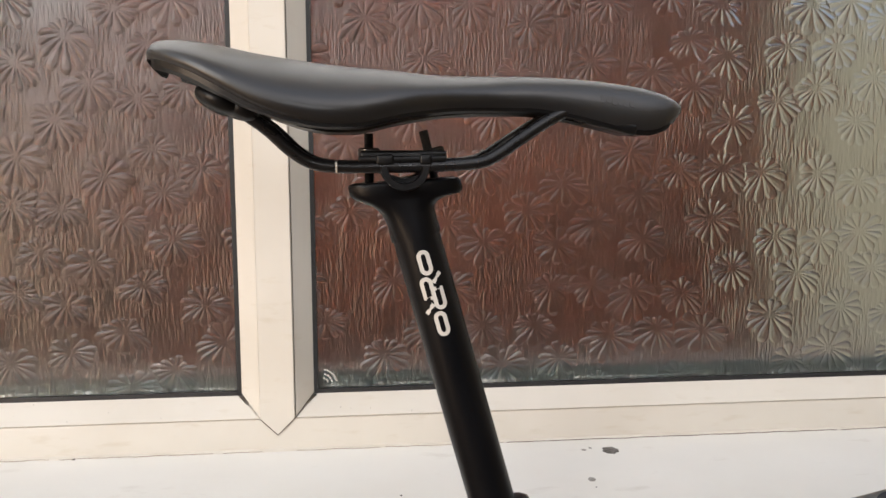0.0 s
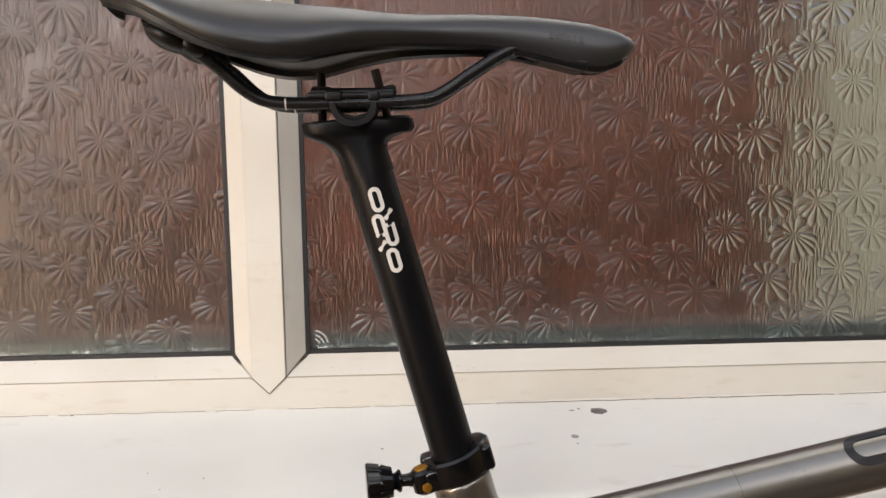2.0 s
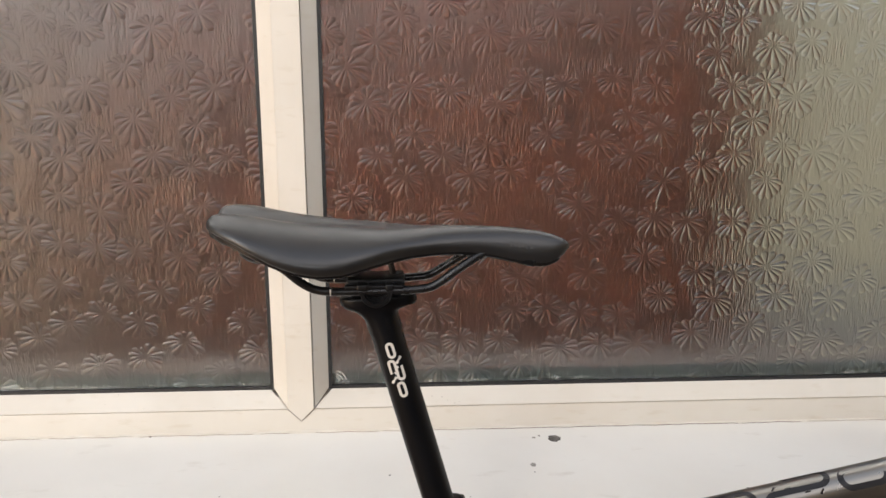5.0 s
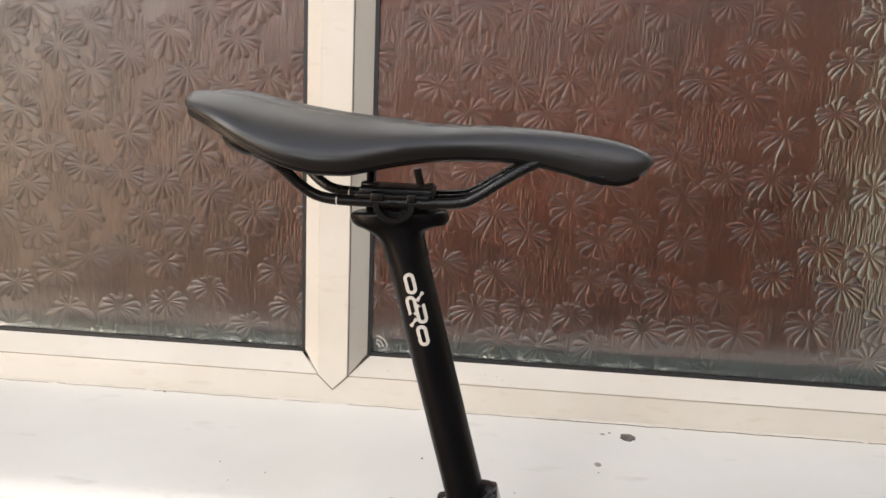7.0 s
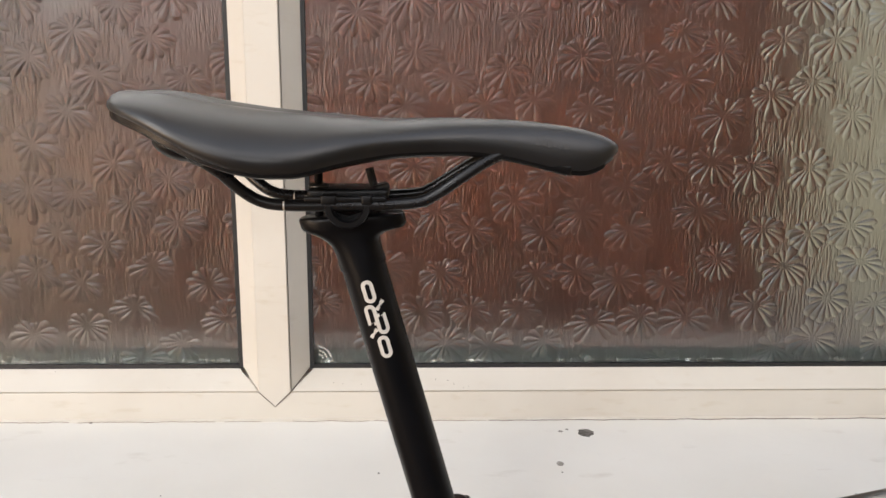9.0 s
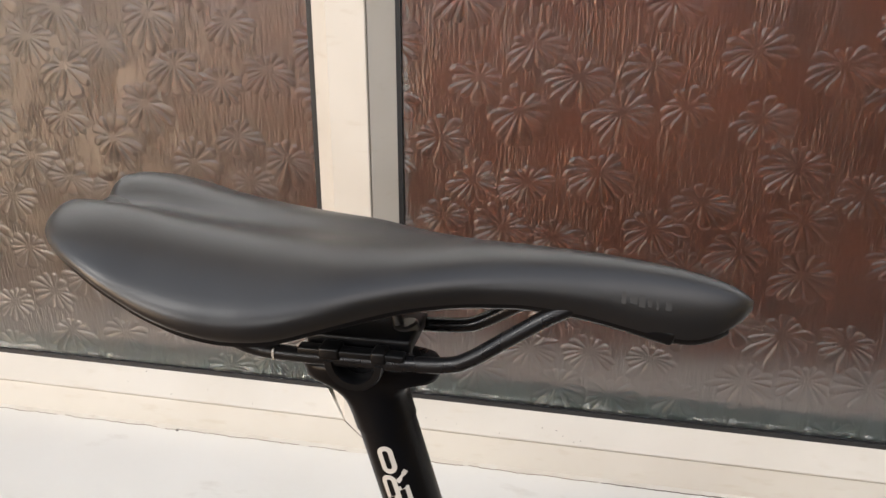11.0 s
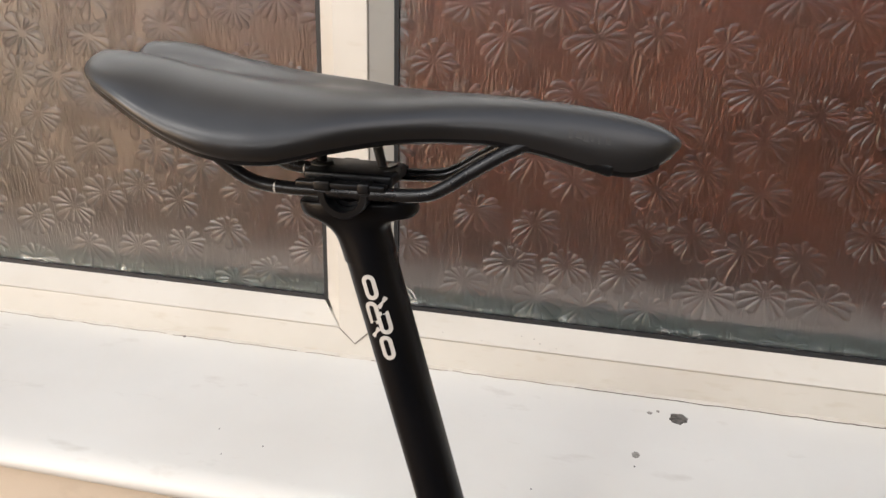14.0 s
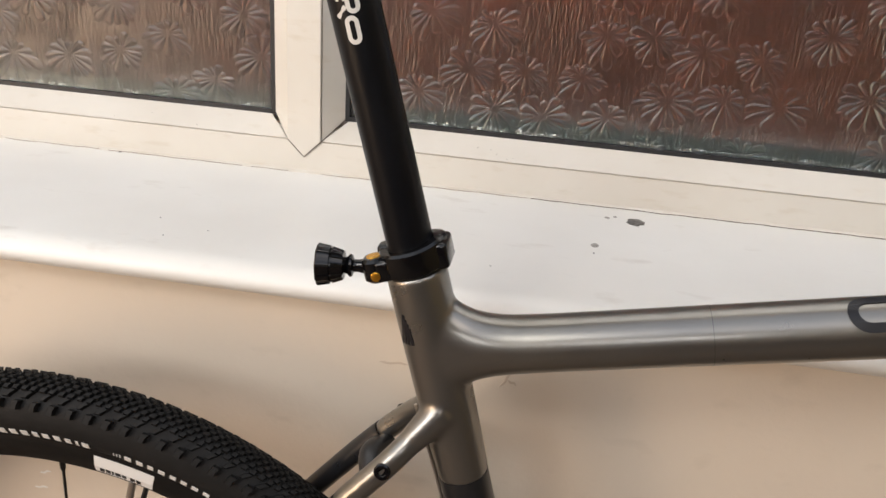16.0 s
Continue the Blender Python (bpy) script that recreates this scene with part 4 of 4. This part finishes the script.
sweep(bm, smooth_line([(0.085, YB - 0.022, 0.560), (0.078, YB, 0.566), (0.085, YB + 0.022, 0.560)], 6), 0.008, 20)
part("stay_bridge", bm, BLACKFRAME_M, frame_part, "satin black stay bridge")
# cable slit and decals
bm = bmesh.new()
sweep(bm, [axis(0.615) + Vector((-0.0215, -0.004, 0)), axis(0.56) + Vector((-0.0192, -0.004, 0)), axis(0.48) + Vector((-0.019, -0.004, 0))], 0.0012, 10)
part("paint_edge", bm, SILVER_M, frame_part, "thin silver edge line")
linked_rings(frame_part, DECAL_M, on_tube(tt(0.357), TTD, 0.0188, -0.98), 0.185, "dark outlined decal of linked rounded rings", 0.0058, 0.0005)
wrap = on_tube(axis(0.692), -UPWARD, 0.0197, 0.62)
for k in range(4):
    bm = bmesh.new()
    stroke(bm, [(0.002 + 0.003 * (3 - k), 0.0006 * k - 0.003), (0.023, 0.0036 * k - 0.0035)], 0.0024, wrap)
    part("fan_decal", bm, DECAL_M, frame_part, "small dark fan-shaped decal", False)
# joint line where the paint changes along the top tube
bm = bmesh.new()
sweep(bm, [tt(0.286), tt(0.2863)], 0.01875, 40)
part("paint_line", bm, STEEL_M, frame_part, smooth=False)


# wheels
def wheel(name, hub, label):
    w = empty(name)
    w.parent = bike
    tagged(w, label)
    w.location = hub
    # tyre casing
    bm = bmesh.new()
    loops = []
    for k in range(121):
        a = math.tau * k / 120
        loop = []
        for j in range(22):
            b = math.radians(-152 + 304 * j / 21)
            r, y = 0.3195 + 0.0243 * math.cos(b), 0.0195 * math.sin(b)
            loop.append((r * math.cos(a), y, r * math.sin(a)))
        loops.append(loop)
    rings(bm, loops, False)
    part("tyre", bm, TYRE_M, w, "black rubber gravel tyre")
    # tread blocks
    bm = bmesh.new()
    count = 304
    tread_rng = random.Random(4)

    def block(a, b, la, wb, high, skew):
        """A block at angle a round the wheel and b across the tread."""
        vs = []
        for lift, s in ((-0.0004, 1.15), (high, 0.88)):
            for da, db in ((-1, -1), (1, -1), (1.25, 0), (1, 1), (-1, 1), (-0.75, 0)):
                aa = a + (da * la * s + skew * db * wb) / 0.34
                bb = b + db * wb * s / 0.0195
                r, y = 0.3195 + (0.0243 + lift) * math.cos(bb), (0.0195 + lift) * math.sin(bb)
                vs.append(bm.verts.new((r * math.cos(aa), y, r * math.sin(aa))))
        n = 6
        bm.faces.new(vs[n:])
        for i in range(n):
            bm.faces.new((vs[i], vs[(i + 1) % n], vs[n + (i + 1) % n], vs[n + i]))

    for k in range(count):
        a = math.tau * k / count
        for c in range(-3, 4):
            wear = tread_rng.uniform(-0.0003, 0.0003)
            block(a + (0.5 if c % 2 else 0) * math.tau / count, radians(c * 10.0), 0.0020 + wear, 0.00135, 0.0027 + wear, 0.7 if c > 0 else -0.5)
        if k % 2 == 0:
            for s in (-1, 1):
                wear = tread_rng.uniform(-0.0003, 0.0003)
                block(a, s * radians(42), 0.0021 + wear, 0.0021, 0.0033, s * 1.1)
                block(a + math.tau / count, s * radians(60), 0.0027 + wear, 0.0026, 0.0046, s * 0.25)
    part("tread", bm, TYRE_M, w, "small black tread blocks and shoulder knobs", False)
    # rim
    bm = bmesh.new()
    prof = [(0.3000, -0.0118), (0.297, -0.0122), (0.286, -0.0105), (0.2765, -0.0065), (0.2745, 0.0), (0.2765, 0.0065), (0.286, 0.0105), (0.297, 0.0122), (0.3000, 0.0118), (0.299, 0.0)]
    loops = [[(r * math.cos(a), y, r * math.sin(a)) for r, y in prof] for a in (math.tau * k / 120 for k in range(121))]
    rings(bm, loops, True, False)
    part("rim", bm, RIM_M, w, "deep black wheel rim")
    bm = bmesh.new()
    lathe(bm, [(-0.062, 0.009), (-0.05, 0.012), (-0.034, 0.028), (-0.03, 0.028), (-0.028, 0.014), (0.028, 0.014), (0.03, 0.028), (0.034, 0.028), (0.05, 0.012), (0.062, 0.009)], pose(0, 0, 0, 90, 0, 0), 28)
    part("hub", bm, RIM_M, w)
    for k in range(24):
        a = math.tau * (k - 0.1) / 24
        s = -1 if k % 2 else 1
        b = a + (0.9 if (k // 2) % 2 else -0.9)
        bm = bmesh.new()
        sweep(bm, [(0.028 * math.cos(b), s * 0.031, 0.028 * math.sin(b)), (0.26 * math.cos(a), s * 0.003, 0.26 * math.sin(a)), (0.263 * math.cos(a), s * 0.003, 0.263 * math.sin(a)), (0.2775 * math.cos(a), s * 0.002, 0.2775 * math.sin(a))], [0.0012, 0.0012, 0.0022, 0.0022], 8)
        part("spoke", bm, SPOKE_M, w)
    return w


rear = wheel("rear_wheel", AXLE, "rear wheel with knobbly black gravel tyre")
wheel("front_wheel", Vector((0.856, YB, FLOOR + 0.345)), "front wheel with knobbly black gravel tyre")
for side in (-1, 1):
    bm = bmesh.new()
    sweep(bm, smooth_line([HT_LOW + Vector((0.002, side * 0.01, -0.004)), HT_LOW + Vector((0.03, side * 0.036, -0.06)), (0.80, YB + side * 0.045, 0.42), (0.856, YB + side * 0.055, FLOOR + 0.345)], 6), 0.0125, 20)
    part("fork_blade", bm, BLACKFRAME_M, frame_part, "satin black fork blade")


# bars for the words on the tyre's side, and the white rim patch
def on_side(r, a, lift, y0):
    return Vector((r * math.cos(a), y0 - lift, r * math.sin(a)))


def side_bar(a0, a1, r0, r1, skin, mat, name, label, steps=6):
    """A thin printed bar lying on the side of the wheel, whose skin gives y for a radius."""
    bm = bmesh.new()
    loops = []
    radii = [r0 + (r1 - r0) * k / 5 for k in range(6)]
    for k in range(steps + 1):
        a = radians(a0 + (a1 - a0) * k / steps)
        loops.append([on_side(r, a, 0.00035, skin(r)) for r in radii] + [on_side(r, a, -0.0005, skin(r)) for r in reversed(radii)])
    rings(bm, loops)
    part(name, bm, mat, rear, label, False)


def sidewall(r):
    return -0.0195 * math.sqrt(max(1 - ((r - 0.3195) / 0.0243) ** 2, 0))


rim_side = table([0.2745, 0.2765, 0.286, 0.297, 0.3], [-0.003, -0.0065, -0.0105, -0.0122, -0.0122])
PRINT = "white printed bar on the tyre side"
a = 96.4
for w in (1.3, 1.2, 1.2, 1.3, 1.0, 1.2, 1.2, 1.1, 0.5, 1.3):
    side_bar(a, a - 0.75 * w, 0.3042, 0.3102, sidewall, WHITE_DECAL, "tyre_print", PRINT, 3)
    a -= w + 0.42
a = 78.2
for k in range(3):
    side_bar(a, a - 0.15, 0.3055, 0.3085 + 0.0006 * k, sidewall, WHITE_DECAL, "tyre_print", PRINT, 2)
    a -= 0.45
a = 76.6
for w in (1.3, 1.2, 1.1, 1.3, 1.2, 1.2, 1.3, 1.3):
    side_bar(a, a - 0.75 * w, 0.3042, 0.3100, sidewall, WHITE_DECAL, "tyre_print", PRINT, 3)
    a -= w + 0.42
side_bar(81.4, 72.2, 0.2785, 0.2962, rim_side, WHITE_DECAL, "rim_patch", "white rectangular rim sticker", 10)
rim_print = lambda r: rim_side(r) - 0.0003
a = 80.6
for w in (0.7, 0.7, 0.3, 0.8, 0.7):
    side_bar(a, a - w, 0.2800, 0.2842, rim_print, DECAL_M, "rim_print", "dark printed bar on the white sticker", 3)
    a -= w + 0.25
for w in (0.7, 0.7):
    side_bar(a - 0.4, a - 0.4 - w, 0.2800, 0.2842, rim_print, DECAL_M, "rim_print", "dark printed bar on the white sticker", 3)
    a -= w + 0.25
bm = bmesh.new()
a = radians(76.0)
sweep(bm, [(0.256 * math.cos(a), 0, 0.256 * math.sin(a)), (0.2775 * math.cos(a), 0, 0.2775 * math.sin(a))], 0.003, 16)
part("valve_stem", bm, SILVER_M, rear, "silver metal valve stem")

# ---- small marks on the sill and wall ----
def blob(bm, cx, cy, z, rx, ry, high, seed, n=22):
    """A low lump with an uneven outline."""
    loops = []
    for t in (1.0, 0.92, 0.6, 0.15):
        loop = []
        for k in range(n):
            a = math.tau * k / n
            j = 1 + 0.35 * noise.noise(Vector((2.2 * math.cos(a) + seed, 2.2 * math.sin(a), seed)))
            loop.append((cx + rx * t * j * math.cos(a), cy + ry * t * j * math.sin(a), z - 0.0002 + high * (1 - t ** 2)))
        loops.append(loop)
    return rings(bm, loops)


for cx, cy, rx, ry, hi, mat, lab in (
        (0.265, 0.743, 0.0095, 0.0105, 0.0016, HOLE_M, "dark filled screw hole in the white sill"),
        (0.225, 0.672, 0.0042, 0.0065, 0.0006, SPECK_M, "small grey paint chip in the white sill"),
        (0.238, 0.747, 0.0035, 0.0035, 0.0005, SPECK_M, "small grey paint chip in the white sill"),
        (0.246, 0.752, 0.0022, 0.003, 0.0005, SPECK_M, "small grey paint chip in the white sill"),
        (0.224, 0.654, 0.0012, 0.002, 0.0004, HOLE_M, "tiny dark speck on the white sill"),
        (0.046, 0.655, 0.0015, 0.0022, 0.0005, HOLE_M, "tiny dark speck on the white sill"),
        (-0.10, 0.60, 0.0011, 0.0015, 0.0004, HOLE_M, "tiny dark speck on the white sill"),
        (-0.13, 0.58, 0.001, 0.0013, 0.0004, HOLE_M, "tiny dark speck on the white sill"),
        (-0.15, 0.615, 0.001, 0.0014, 0.0004, HOLE_M, "tiny dark speck on the white sill"),
        (-0.276, 0.776, 0.0022, 0.003, 0.001, HOLE_M, "tiny dark speck on the white sill"),
        (0.14, 0.60, 0.001, 0.0014, 0.0004, HOLE_M, "tiny dark speck on the white sill")):
    bm = bmesh.new()
    blob(bm, cx, cy, SILL_Z, rx, ry, hi, cx * 50)
    tagged(mesh_object("paint_chip", bm, mat), lab, "paint chip", "chips on the sill")
# scuffs on the wall
for x, z, lean, size in ((0.164, 0.577, 62, 0.009), (0.169, 0.5745, -20, 0.004), (0.072, 0.5775, 4, 0.012), (-0.257, 0.405, 20, 0.006), (-0.264, 0.386, 10, 0.007)):
    bm = bmesh.new()
    c, s = math.cos(radians(lean)), math.sin(radians(lean))
    loops = []
    for k in range(9):
        t = k / 8 * 2 - 1
        w = 0.0009 * (1 - t * t) ** 0.5 + 0.0001
        q = 0.0006 * math.sin(5 * t)
        px, pz = x + size * t * c - q * s, z + size * t * s + q * c
        loops.append([(px - w * s, FRONT - 0.0005, pz + w * c), (px + w * s, FRONT - 0.0005, pz - w * c), (px + w * s, FRONT + 0.0005, pz - w * c), (px - w * s, FRONT + 0.0005, pz + w * c)])
    rings(bm, loops)
    tagged(mesh_object("wall_scuff", bm, SCUFF_M if z > 0.5 else WHITE_M, False), "small scuff in the beige wall paint" if z > 0.5 else "small pale chip in the beige wall paint", "scuff", "scuffs on the wall")
